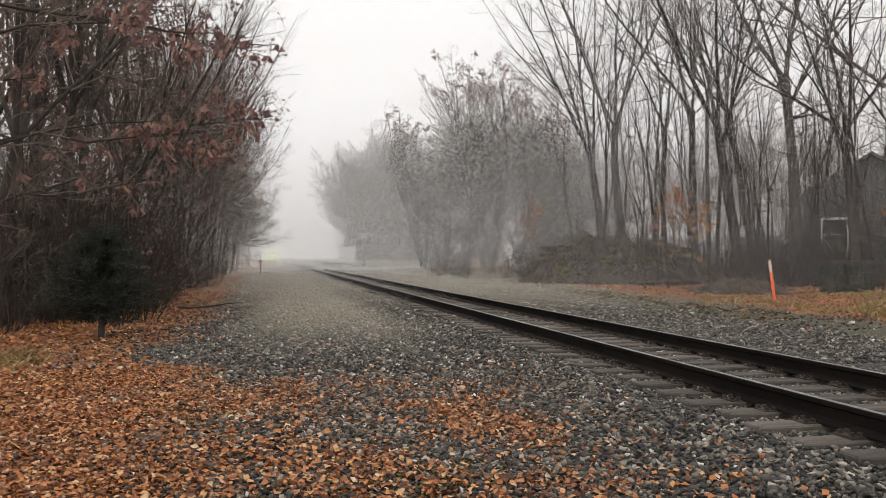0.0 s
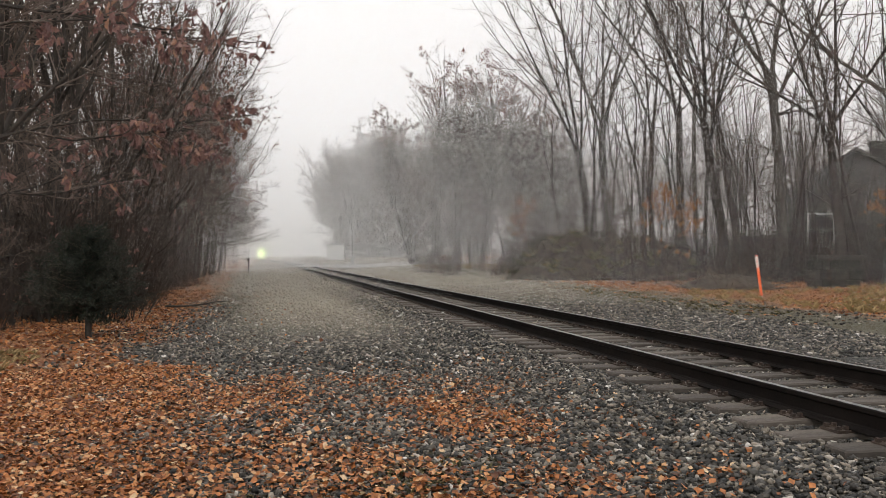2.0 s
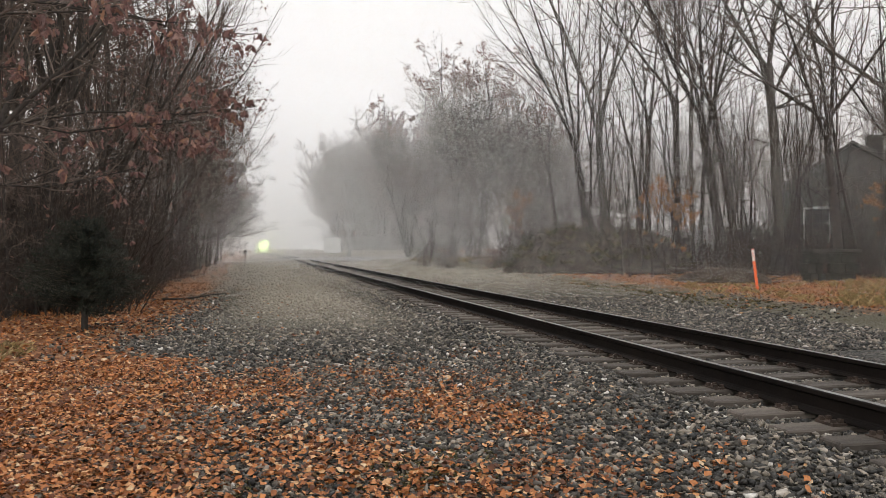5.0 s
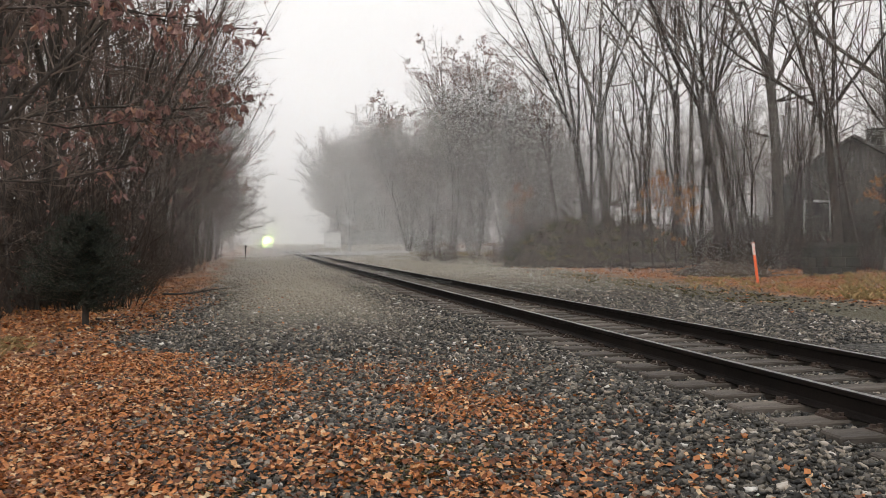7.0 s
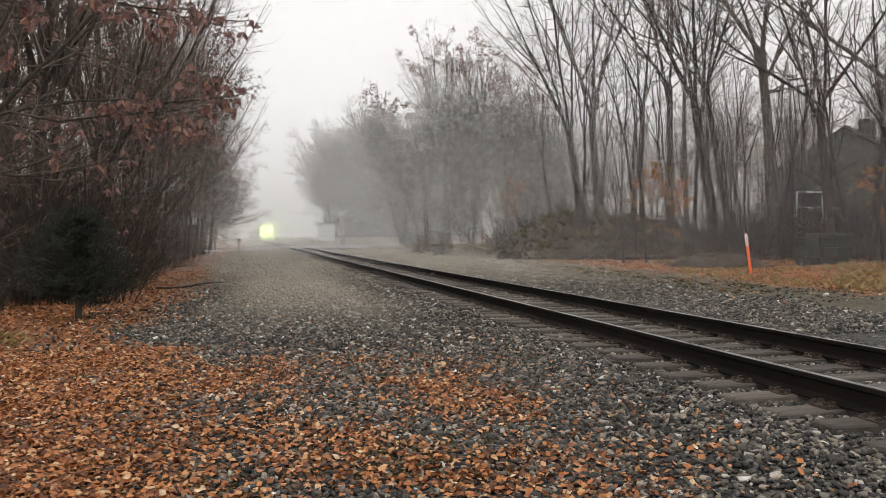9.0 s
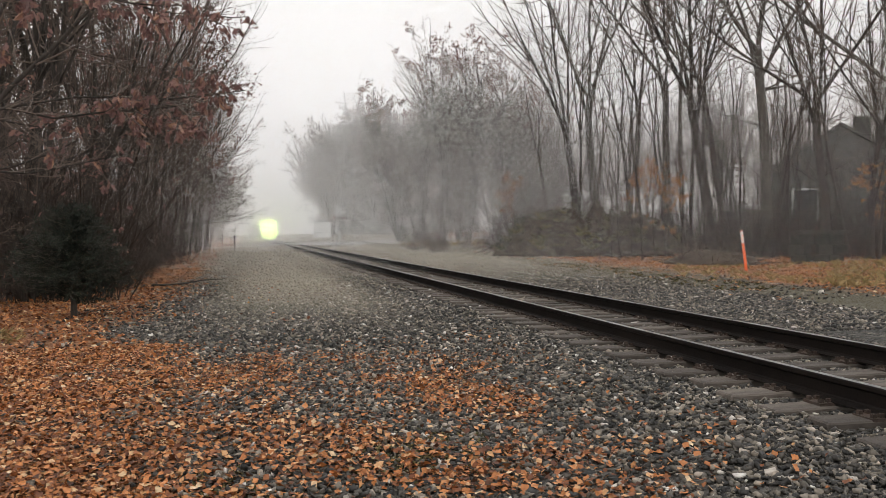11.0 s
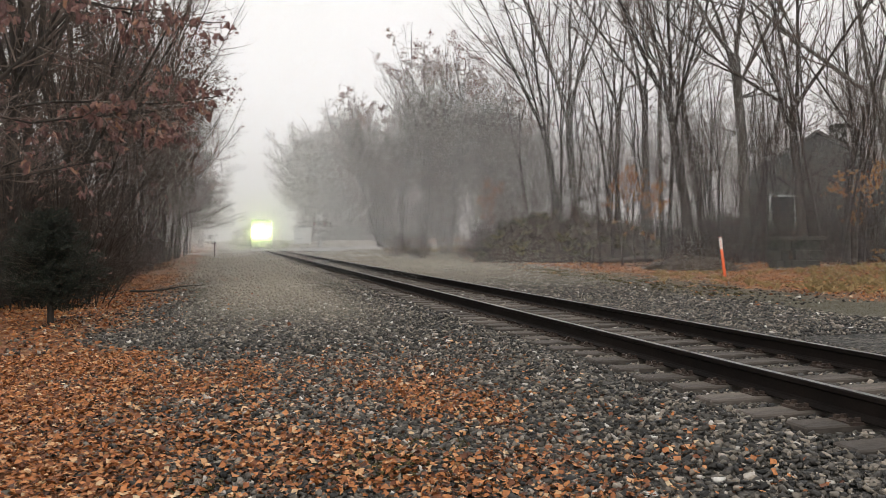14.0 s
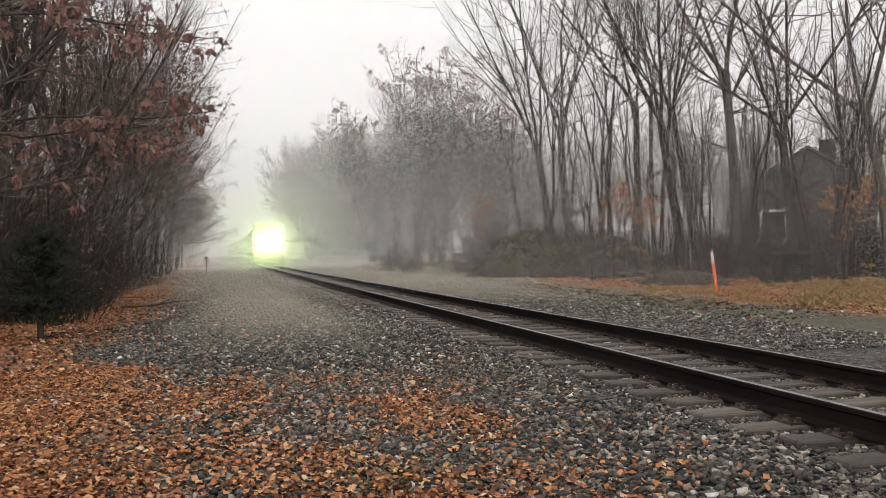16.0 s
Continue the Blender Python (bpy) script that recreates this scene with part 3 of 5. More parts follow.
def sweep(points, ys, off, z):
    V, F, k = [], [], len(points)
    for y in ys:
        for x, h in points:
            V.append((track_x(y) + off + x, y, z + h))
    for j in range(len(ys) - 1):
        for i in range(k):
            F.append((j * k + i, j * k + (i + 1) % k, (j + 1) * k + (i + 1) % k, (j + 1) * k + i))
    return V, F


TIES = []


def track():
    ob = empty("railway_track", pose(0, 0, 0), "single railway track with dark rusty rails on weathered timber ties", "railway track")
    tagged(ob, kind="structure")
    ys = [-40 + 5 * i for i in range(36)] + [145 + 10 * i for i in range(46)]
    z = RAIL_TOP - 0.18
    for off in (-0.7525, 0.7525):
        V, F = sweep(rail_points(), ys, off, z)
        r = raw_part("rail", V, F, M["rail"], ob, "dark rusted steel rail")
        V, F = sweep([(0.027, 0), (0.027, 0.003), (-0.027, 0.003), (-0.027, 0)], ys, off, RAIL_TOP - 0.0015)
        raw_part("running_surface", V, F, M["rail_head"], r, "worn bright running surface")
    tie_me = bpy.data.meshes.new("tie")
    b = box_bm(2.6, 0.23, 0.17, (0, 0, -0.17), 0.012)
    b.to_mesh(tie_me)
    b.free()
    plate_me = bpy.data.meshes.new("tie_plate")
    b = box_bm(0.36, 0.19, 0.02, (0, 0, 0), 0)
    for sx in (-0.09, 0.09, -0.15, 0.15):
        for sy in (-0.06, 0.06):
            box_bm(0.03, 0.03, 0.028, (sx, sy, 0.018), 0, b)
    b.to_mesh(plate_me)
    b.free()
    anchor_me = bpy.data.meshes.new("rail_anchor")
    b = box_bm(0.17, 0.022, 0.035, (0, 0, 0), 0.004)
    b.to_mesh(anchor_me)
    b.free()
    rng = random.Random(4)
    y, far_b = -8.0, bmesh.new()
    while y < 420:
        TIES.append(y)
        if y < 100:
            tie = link_mesh("tie", tie_me, M["tie"], ob)
            tie.matrix_world = pose(track_x(y) + rng.uniform(-0.05, 0.05), y, z - 0.008 + rng.uniform(-0.006, 0.006), 0, rng.uniform(-0.4, 0.4), rng.uniform(-1.2, 1.2))
            if y < 60:
                for off in (-0.7525, 0.7525):
                    p = link_mesh("tie_plate", plate_me, M["steel_rust"], ob)
                    p.matrix_world = pose(track_x(y) + off, y, z - 0.014)
                    if y < 45:
                        a = link_mesh("rail_anchor", anchor_me, M["clip"], ob)
                        a.matrix_world = pose(track_x(y) + off, y + 0.135, z - 0.025)
        else:
            box_bm(2.6, 0.23, 0.17, (track_x(y), y, z - 0.19), 0, far_b) if y < 180 else None
        y += 0.50 + rng.uniform(-0.015, 0.015)
    tagged(part("far_ties", far_b, M["tie"], ob), kind="stuff")


track()


# ---- level crossing ----
def crossing():
    b = bmesh.new()
    xs = [-60 + 4 * i for i in range(40)]
    pts = []
    for x in xs:
        row = []
        for y in (87.0, 95.5):
            yy = y + max(0, -x) * 0.03
            row.append(b.verts.new((x, yy, max(ground_z(x, yy), 0.0) + 0.03 + (0.06 if abs(x - TRACK_X) < 4 else 0))))
        pts.append(row)
    for a, c in zip(pts, pts[1:]):
        b.faces.new((a[0], c[0], c[1], a[1]))
    ob = part("road", b, M["asphalt"], None)
    tagged(ob, "wet grey asphalt road crossing the railway", "road", kind="structure")

    def signal(x, y, face):
        z = ground_z(x, y)
        s = empty("crossing_signal", pose(x, y, z, 0, 0, face), "railway crossing signal with white crossbuck and unlit red lamps", "crossing signal")
        part("mast", cyl_bm(0.06, 4.0, Matrix.Translation((0, 0, 2.0))), M["grey_paint"], s, smooth=True)
        part("base", box_bm(0.5, 0.5, 0.35, (0, 0, 0), 0.03), M["grey_paint"], s)
        for a in (45, -45):
            bb = box_bm(1.25, 0.02, 0.22, (0, 0, -0.11), 0.004)
            bmesh.ops.transform(bb, matrix=pose(0, -0.08 - (0.01 if a > 0 else 0), 3.75, 0, a, 0), verts=bb.verts)
            part("crossbuck_blade", bb, M["white"], s, "white crossbuck blade")
        bb = box_bm(1.5, 0.06, 0.06, (0, -0.06, 2.82), 0.01)
        part("cross_arm", bb, M["black"], s)
        for sx in (-0.6, 0.6):
            part("lamp_hood", cyl_bm(0.3, 0.03, pose(sx, -0.12, 2.85, 90), 20), M["black"], s)
            part("lamp_lens", cyl_bm(0.11, 0.05, pose(sx, -0.16, 2.85, 90), 16), M["red_lens"], s, "red lamp lens")
        bb = box_bm(0.4, 0.25, 0.9, (0.1, 0.35, 0.2), 0.03)
        part("gate_mechanism", bb, M["grey_paint"], s)
    signal(11.0, 97.5, 0)


crossing()


def shed():
    x, y = 9.75, 106.0
    z = ground_z(x, y)
    s = empty("signal_shed", pose(x, y, z, 0, 0, -5), "small white metal signal shed with a low roof", "shed")
    s.scale = (0.88, 0.88, 0.88)
    part("body", box_bm(2.5, 3.2, 2.3, (0, 0, 0), 0.02), M["white"], s)
    b = profile_bm([(-1.38, 2.3), (1.38, 2.3), (1.38, 2.36), (0, 2.62), (-1.38, 2.36)], -1.75, 1.75)
    part("roof", b, M["grey_paint"], s)
    part("band", box_bm(2.54, 3.24, 0.09, (0, 0, 0.72)), M["grey_paint"], s)
    part("door", box_bm(0.9, 0.05, 2.0, (0.4, -1.61, 0.06), 0.01), M["white"], s)
    part("roof_vent", cyl_bm(0.1, 0.3, Matrix.Translation((0, 0, 2.7))), M["grey_paint"], s)


shed()


def marker():
    # az -0.8, 64 m
    x, y = 64 * math.sin(radians(-0.80)), 64 * math.cos(radians(-0.80))
    s = empty("marker_post", pose(x, y, ground_z(x, y)), "short dark metal post with a small diamond sign", "sign post")
    part("pole", cyl_bm(0.035, 1.25, Matrix.Translation((0, 0, 0.6))), M["black"], s)
    b = box_bm(0.24, 0.02, 0.24, (0, 0, -0.12), 0.004)
    bmesh.ops.transform(b, matrix=pose(0, -0.045, 1.22, 0, 45, 0), verts=b.verts)
    part("sign_plate", b, M["black"], s)


marker()


def utility_post():
    x, y = 31 * math.sin(radians(34.85)), 31 * math.cos(radians(34.85))
    s = empty("marker_stake", pose(x, y, ground_z(x, y) - 0.05, 0, -7, -20), "leaning orange utility marker stake with a white top", "marker stake")
    b = profile_bm([(-0.05, -0.012), (0.05, -0.012), (0.05, 0.0), (0.03, 0.016), (-0.03, 0.016), (-0.05, 0.0)], 0, 1.12)
    bmesh.ops.rotate(b, cent=(0, 0, 0), matrix=Matrix.Rotation(radians(90), 3, "X"), verts=b.verts)
    part("stake", b, M["orange"], s, "bright orange plastic stake")
    b = profile_bm([(-0.051, -0.013), (0.051, -0.013), (0.051, 0.001), (0.031, 0.017), (-0.031, 0.017), (-0.051, 0.001)], 1.1, 1.52)
    bmesh.ops.rotate(b, cent=(0, 0, 0), matrix=Matrix.Rotation(radians(90), 3, "X"), verts=b.verts)
    dec = part("decal", b, M["white"], s, "white printed decal with orange bars")
    for i in range(6):
        bb = box_bm(0.06 if i % 2 else 0.075, 0.004, 0.018, (0, -0.020, 1.16 + i * 0.05))
        part("print_bar", bb, M["orange"], dec)
    b = box_bm(0.104, 0.032, 0.06, (0, 0, 1.49), 0.006)
    part("cap", b, M["orange"], s)


utility_post()


# ---- train ----
def disc_bm(r, at):
    """A lens disc that faces forwards (-y)."""
    b = bmesh.new()
    b.faces.new([b.verts.new((at[0] + r * math.cos(a * math.pi / 12), at[1], at[2] + r * math.sin(a * math.pi / 12))) for a in range(24)])
    return b


def locomotive():
    ob = empty("locomotive", pose(0, 0, 0), "dark diesel passenger locomotive with blazing headlights in fog", "locomotive")
    # nose faces -y; rail top is z = 0
    side = [(-1.5, 0.95), (-1.5, 3.5), (-1.25, 3.95), (-0.5, 4.2), (0.5, 4.2), (1.25, 3.95), (1.5, 3.5), (1.5, 0.95)]
    part("body", profile_bm(side, 1.7, 21), M["navy"], ob, "dark blue-grey steel body")
    b = profile_bm([(0.0, 0.95), (1.75, 0.95), (1.75, 4.12), (1.2, 4.1), (0.55, 3.05), (0.1, 2.75)], -1.44, 1.44)
    bmesh.ops.rotate(b, cent=(0, 0, 0), matrix=Matrix.Rotation(radians(90), 3, "Z"), verts=b.verts)
    part("cab", b, M["navy"], ob, "sloping cab nose")
    for sx in (-0.68, 0.68):
        bb = box_bm(1.15, 0.05, 0.95, (0, 0, -0.475), 0.02)
        bmesh.ops.transform(bb, matrix=pose(sx, 0.85, 3.6, -32), verts=bb.verts)
        part("windshield", bb, M["glass_dark"], ob, "dark windshield pane")
    part("side_stripe", box_bm(3.04, 19, 0.5, (0, 11.4, 1.5)), M["silver"], ob, "pale stripe")
    part("pilot", profile_bm([(-1.4, 0.12), (1.4, 0.12), (1.5, 0.95), (-1.5, 0.95)], -0.25, 0.3), M["black"], ob)
    part("coupler", box_bm(0.3, 0.6, 0.3, (0, -0.4, 0.75), 0.05), M["steel_rust"], ob)
    part("fuel_tank", box_bm(2.6, 5, 0.8, (0, 10.5, 0.2), 0.15), M["black"], ob)
    part("roof_fan", box_bm(1.8, 5, 0.15, (0, 15, 4.19), 0.03), M["black"], ob)
    for ty in (4.0, 17.5):
        tr = part("truck", box_bm(2.5, 3.9, 0.5, (0, ty, 0.45), 0.08), M["black"], ob)
        for wy in (-1.35, 1.35):
            for sx in (-0.78, 0.78):
                part("wheel", cyl_bm(0.5, 0.13, pose(sx, ty + wy, 0.5, 0, 90), 24), M["steel_rust"], tr)
    for sx, sz, r in ((-0.2, 3.0, 0.13), (0.2, 3.0, 0.13), (-1.05, 1.75, 0.13), (1.05, 1.75, 0.09)):
        yy = -0.1 if sz < 2 else 0.35
        part("lamp_housing", cyl_bm(r + 0.05, 0.3, pose(sx, yy + 0.05, sz, 90), 20), M["black"], ob)
        part("headlight", disc_bm(r, (sx, yy - 0.106, sz)), M["lamp"], ob, "dazzling yellow-green headlight")
    for sx in (-1.2, 1.2):
        part("handrail", cyl_bm(0.02, 1.3, pose(sx, -0.06, 1.9), 8), M["silver"], ob)
    # added thread discs, carried before the nose, that shape the headlights' round halo
    lit = random.Random(2)
    for yy, sigma, cover in ((-1.2, 0.85, 0.8), (-2.0, 1.3, 0.40), (-3.0, 2.5, 0.20), (-5.0, 4.5, 0.12), (-8.0, 7.0, 0.09)):
        V, F, rad, step = [], [], 2.4 * sigma, 0.018
        z = max(-0.3, 2.4 - rad)
        while z < 2.4 + rad:
            h = math.sqrt(max(0.0, rad * rad - (z - 2.4) ** 2))
            zz, b0, n = z + lit.uniform(-0.5, 0.5) * step, len(V), 10
            for k in range(n + 1):                   # each thread thins outwards: the halo's fall-off built into its width
                x = h * (2 * k / n - 1)
                w = step * cover * 0.5 * math.exp(-(x * x + (z - 2.4) ** 2) / (2 * sigma * sigma))
                V += [(x, yy, zz - w), (x, yy, zz + w)]
            F += [(b0 + 2 * k, b0 + 2 * k + 2, b0 + 2 * k + 3, b0 + 2 * k + 1) for k in range(n)]
            z += step
        raw_part("halo_disc", V, F, M["fog"], ob, "added disc of fine threads that shapes the headlight halo")
    return ob


def coach():
    ob = empty("passenger_coach", pose(0, 0, 0), "grey steel passenger coach with a dark window band", "railway coach", "coaches of the train")
    side = [(-1.5, 1.0), (-1.52, 2.2), (-1.5, 3.3), (-1.2, 3.85), (-0.4, 4.05), (0.4, 4.05), (1.2, 3.85), (1.5, 3.3), (1.52, 2.2), (1.5, 1.0)]
    part("body", profile_bm(side, 0.3, 25.6), M["silver"], ob, "ribbed grey steel body")
    part("end_wall", box_bm(2.2, 25.9, 2.9, (0, 12.95, 1.0)), M["black"], ob)
    wm = bpy.data.meshes.new("window")
    b = box_bm(3.08, 1.5, 0.75, (0, 0, 0), 0.03)
    b.to_mesh(wm)
    b.free()
    for i in range(11):
        w = link_mesh("window", wm, M["glass_dark"], ob)
        w.location = (0, 3.0 + 2.0 * i, 2.25)
    for ty in (4.2, 21.7):
        tr = part("truck", box_bm(2.4, 3.2, 0.5, (0, ty, 0.4), 0.08), M["black"], ob)
        for wy in (-1.2, 1.2):
            for sx in (-0.78, 0.78):
                part("wheel", cyl_bm(0.46, 0.13, pose(sx, ty + wy, 0.46, 0, 90), 20), M["steel_rust"], tr)
    return ob


LOCO = locomotive()
COACHES = [coach()]
for i in range(3):
    COACHES.append(copy_thing(COACHES[0], pose(0, 0, 0)))


def motions():
    """The train comes up the line at a steady pace."""
    for thing, behind in [(LOCO, 0.0)] + [(c, 21.6 + 26.2 * i) for i, c in enumerate(COACHES)]:
        rows_t = []
        for i in range(33):
            t = i * 0.5
            y = 81.0 + 17.6 * (16.0 - t) + behind
            dx = (track_x(y + 12) - track_x(y)) / 12
            rows_t.append((t, pose(track_x(y), y, RAIL_TOP, 0, 0, -math.degrees(math.atan(dx)))))
        walk(thing, rows_t)


# ---- trees on the far side of the track ----
BIG = "tall bare leafless tree with dark bark at the wood's edge"
# bearing, distance, height, stem radius, fork share, lean, limb angles
for i, (az, dist, H, r0, fork, lx, fan) in enumerate((
        (23.8, 56, 25, 0.31, 0.36, -0.15, (-22, -14, -6, 2)),
        (24.9, 57, 27, 0.34, 0.40, -0.02, (-19, -9, -1, 9, 17)),
        (27.9, 55, 24, 0.21, 0.42, -0.10, (-16, -7, 3)),
        (29.9, 50, 24, 0.26, 0.44, -0.07, (-29, -5, 3)),
        (30.7, 52, 23, 0.17, 0.50, 0.03, (-8, 1, 12)),
        (32.6, 42, 22, 0.29, 0.38, -0.02, (-25, -11, 2, 13)),
        (33.9, 43, 20, 0.20, 0.45, -0.17, (-31, -12, 5)),
        (36.15, 43, 22, 0.30, 0.48, -0.02, (-29, -10, 5, 20)),
        (39.7, 41, 20, 0.25, 0.38, -0.05, (-38, -13, -5, 7, 26)),
        (42.2, 40, 18, 0.17, 0.34, 0.02, (-26, -4, 14, 32)),
        (45.4, 40, 21, 0.28, 0.36, -0.05, (-38, -12, 8)))):
    tree("tree", place(az, dist, None, -az), 100 + i, BIG, H, r0, fork, 0, 0.4, (lx, 0), 11, 10, twseg=2, low=0.35, fine=0.0075, group="tall trees beyond the track",
         bark="bark_pale" if i % 3 == 1 else "bark", fan=fan)

GROVE = "multi-stemmed tree with withered leaves at the top, hazy in fog"
for i, (az, dist, H, lv) in enumerate(((12.2, 84, 19.0, 0.25), (13.9, 80, 24, 0.35), (15.8, 82, 23, 0.3), (17.7, 79, 20.5, 0.2), (19.6, 82, 18, 0.15), (10.8, 92, 20, 0.1), (21.6, 84, 18, 0.1))):
    tree("grove_tree", place(az, dist), 200 + i, GROVE, H, 0.15, 0.36, 5, 0.62, (0, 0), 13, 11, leaves=lv, leaf_from=0.7, leaf_size=0.20, stems=5, low=0.12, fine=0.011, reach=(0.14, 0.30), group="grove by the crossing", splay=0.36)

for i, (az, dist, s) in enumerate(((15.0, 86, 1.0), (18.8, 87, 0.9), (20.6, 80, 0.85))):
    copy_thing(bpy.data.objects["grove_tree"], place(az, dist, None, 70 * i + 20, s))

# thinner trees and saplings in the depth of the wood
fill = []
for i in range(5):
    fill.append(tree("slender_tree", place(25 + 4.4 * i, 60 + i), 300 + i, "slender bare tree in the depth of the wood", 15 + i, 0.13, 0.5, 3, 0.4, (0.03 * (i - 2), 0), 9, 5, low=0.3, fine=0.011, group="slender trees"))
rng = random.Random(8)
for i in range(46):
    az, dist = rng.uniform(21, 48), rng.uniform(50, 95)
    copy_thing(fill[i % 5], place(az, dist, None, rng.uniform(0, 360), rng.uniform(0.65, 1.15), rng.uniform(-9, 9)))

for i in range(16):                         # stems before the house
    copy_thing(fill[i % 5], place(34 + 0.85 * i + rng.uniform(-0.4, 0.4), rng.uniform(39, 46), None, rng.uniform(0, 360), rng.uniform(0.4, 0.75), rng.uniform(-16, 16)))

for i in range(34):                         # thin saplings all along the wood's edge
    copy_thing(fill[i % 5], place(25 + 0.68 * i + rng.uniform(-0.3, 0.3), rng.uniform(41, 52), None, rng.uniform(0, 360), rng.uniform(0.3, 0.55), rng.uniform(-12, 12)))

# big hazy trees past the crossing
far = []
for i, (az, dist, H) in enumerate(((8.6, 128, 22), (6.6, 150, 24), (10.4, 120, 19))):
    far.append(tree("far_tree", place(az, dist), 410 + i, "large bare tree beyond the crossing, pale in fog", H, 0.4, 0.22, 7, 0.75, (0, 0), 19, 11, low=0.1, fine=0.028, group="far trees"))
for i in range(30):
    side_ = rng.random()
    az, dist = (rng.uniform(4.6, 12.5), rng.uniform(122, 190)) if side_ < 0.75 else (rng.uniform(-4.5, -1.6), rng.uniform(130, 260))
    copy_thing(far[i % 3], place(az, dist, None, rng.uniform(0, 360), rng.uniform(0.8, 1.15)))

for i in range(10):                         # a dense clump by the crossing
    copy_thing(far[i % 3], place(6.4 + 0.5 * i, rng.uniform(118, 130), None, rng.uniform(0, 360), rng.uniform(0.72, 0.9)))
for i in range(20):                         # the wood goes on behind the houses
    copy_thing(far[i % 3], place(16 + 1.75 * i, rng.uniform(98, 140), None, rng.uniform(0, 360), rng.uniform(0.7, 0.95)))

# ---- woods on the near side ----
LEFT = "bare tree of a dense dark wood beside the track"
wood = []
for i in range(8):
    H = (13, 12, 14, 12.5, 11, 10, 13, 12)[i]
    wood.append(tree("wood_tree", pose(-5.4 - 0.3 * i, 30 + 5 * i, 0), 500 + i, LEFT, H, 0.10 + 0.02 * (i % 3), 0.40, 4, 0.6, (0.10, 0), 13, 8, leaves=(0, 0.08, 0, 0.12, 0, 0.0, 0.05, 0)[i], leaf_from=0.3,
                     low=0.05 if i % 2 else 0.3, fine=0.0085, group="woods", droop=0.12))
# bearing, distance of the foremost stems
for i, (az, dist, s) in enumerate(((-13.6, 20, 0.95), (-14.1, 20.3, 1.05), (-15.9, 25.5, 1.15), (-14.8, 23, 0.9), (-16.5, 19, 0.8), (-17.5, 22, 1.0), (-12.2, 24, 1.0), (-10.4, 26, 1.05))):
    copy_thing(wood[(i * 3) % 8], place(az, dist, None, 47 * i, s))
for i in range(40):
    y = 27 + 93 * (i / 40) ** 1.05 + rng.uniform(-1, 1)
    x = -5.6 + 1.7 * smooth(30, 48, y) - 1.3 * smooth(62, 92, y) - rng.random() ** 1.6 * (5 + y * 0.12)
    s = rng.uniform(0.8, 1.15) * (1.0 + 0.25 * smooth(38, 60, y))
    kind = i % 8 if y < 38 or x < -6 else 2 * (i % 4)
    copy_thing(wood[kind], Matrix.LocRotScale((x, y, ground_z(x, y)), Euler((0, 0, rng.uniform(-1.0, 1.0))), (s, s, s)))

for i in range(14):                         # young stems along the foremost edge
    copy_thing(wood[(i * 3) % 8], place(-11.5 - 0.5 * i, rng.uniform(18.5, 24), None, 61 * i, rng.uniform(0.32, 0.46)))

# trees of the wood's edge whose boughs hang out over the strip
edge = []
for i in range(4):
    edge.append(tree("edge_tree", pose(-4.0 - 0.3 * i, 36 + 6 * i, 0), 560 + i, "bare tree with fine twigs leaning out over the strip", 14 + 0.8 * i, 0.11, 0.42, 5, 0.75, (0.12, -0.02), 15, 10, leaves=(0.06, 0, 0.04, 0)[i], leaf_from=0.4,
                     low=0.25, fine=0.0065, group="woods", droop=0.05, reach=(0.22, 0.42), outward=1.0))
for i in range(14):
    y = 34 + 4.4 * i + rng.uniform(-1, 1)
    x = -4.4 - 0.3 * rng.random() + 0.6 * smooth(40, 60, y)
    s = rng.uniform(0.88, 1.1)
    copy_thing(edge[i % 4], Matrix.LocRotScale((x, y, ground_z(x, y)), Euler((0, 0, rng.uniform(-0.7, 0.7))), (s, s, s)))

# oak with hanging leaves whose boughs reach over the strip
for i, (x, y, H, lv, ls) in enumerate(((-5.8, 17.5, 11.5, 0.26, 0.14), (-4.6, 25, 11.5, 0.24, 0.15))):
    tree("oak_tree", pose(x, y, ground_z(x, y), 0, 0, 40 * i), 600 + i, "young oak holding hanging russet dead leaves", H, 0.11, 0.35, 5, 0.8, (0.12, -0.02), 10, 5, twseg=2, leaves=lv, leaf_size=ls, low=0.15, leaf_from=0.25,
         fine=0.007, group="oaks", droop=0.3)


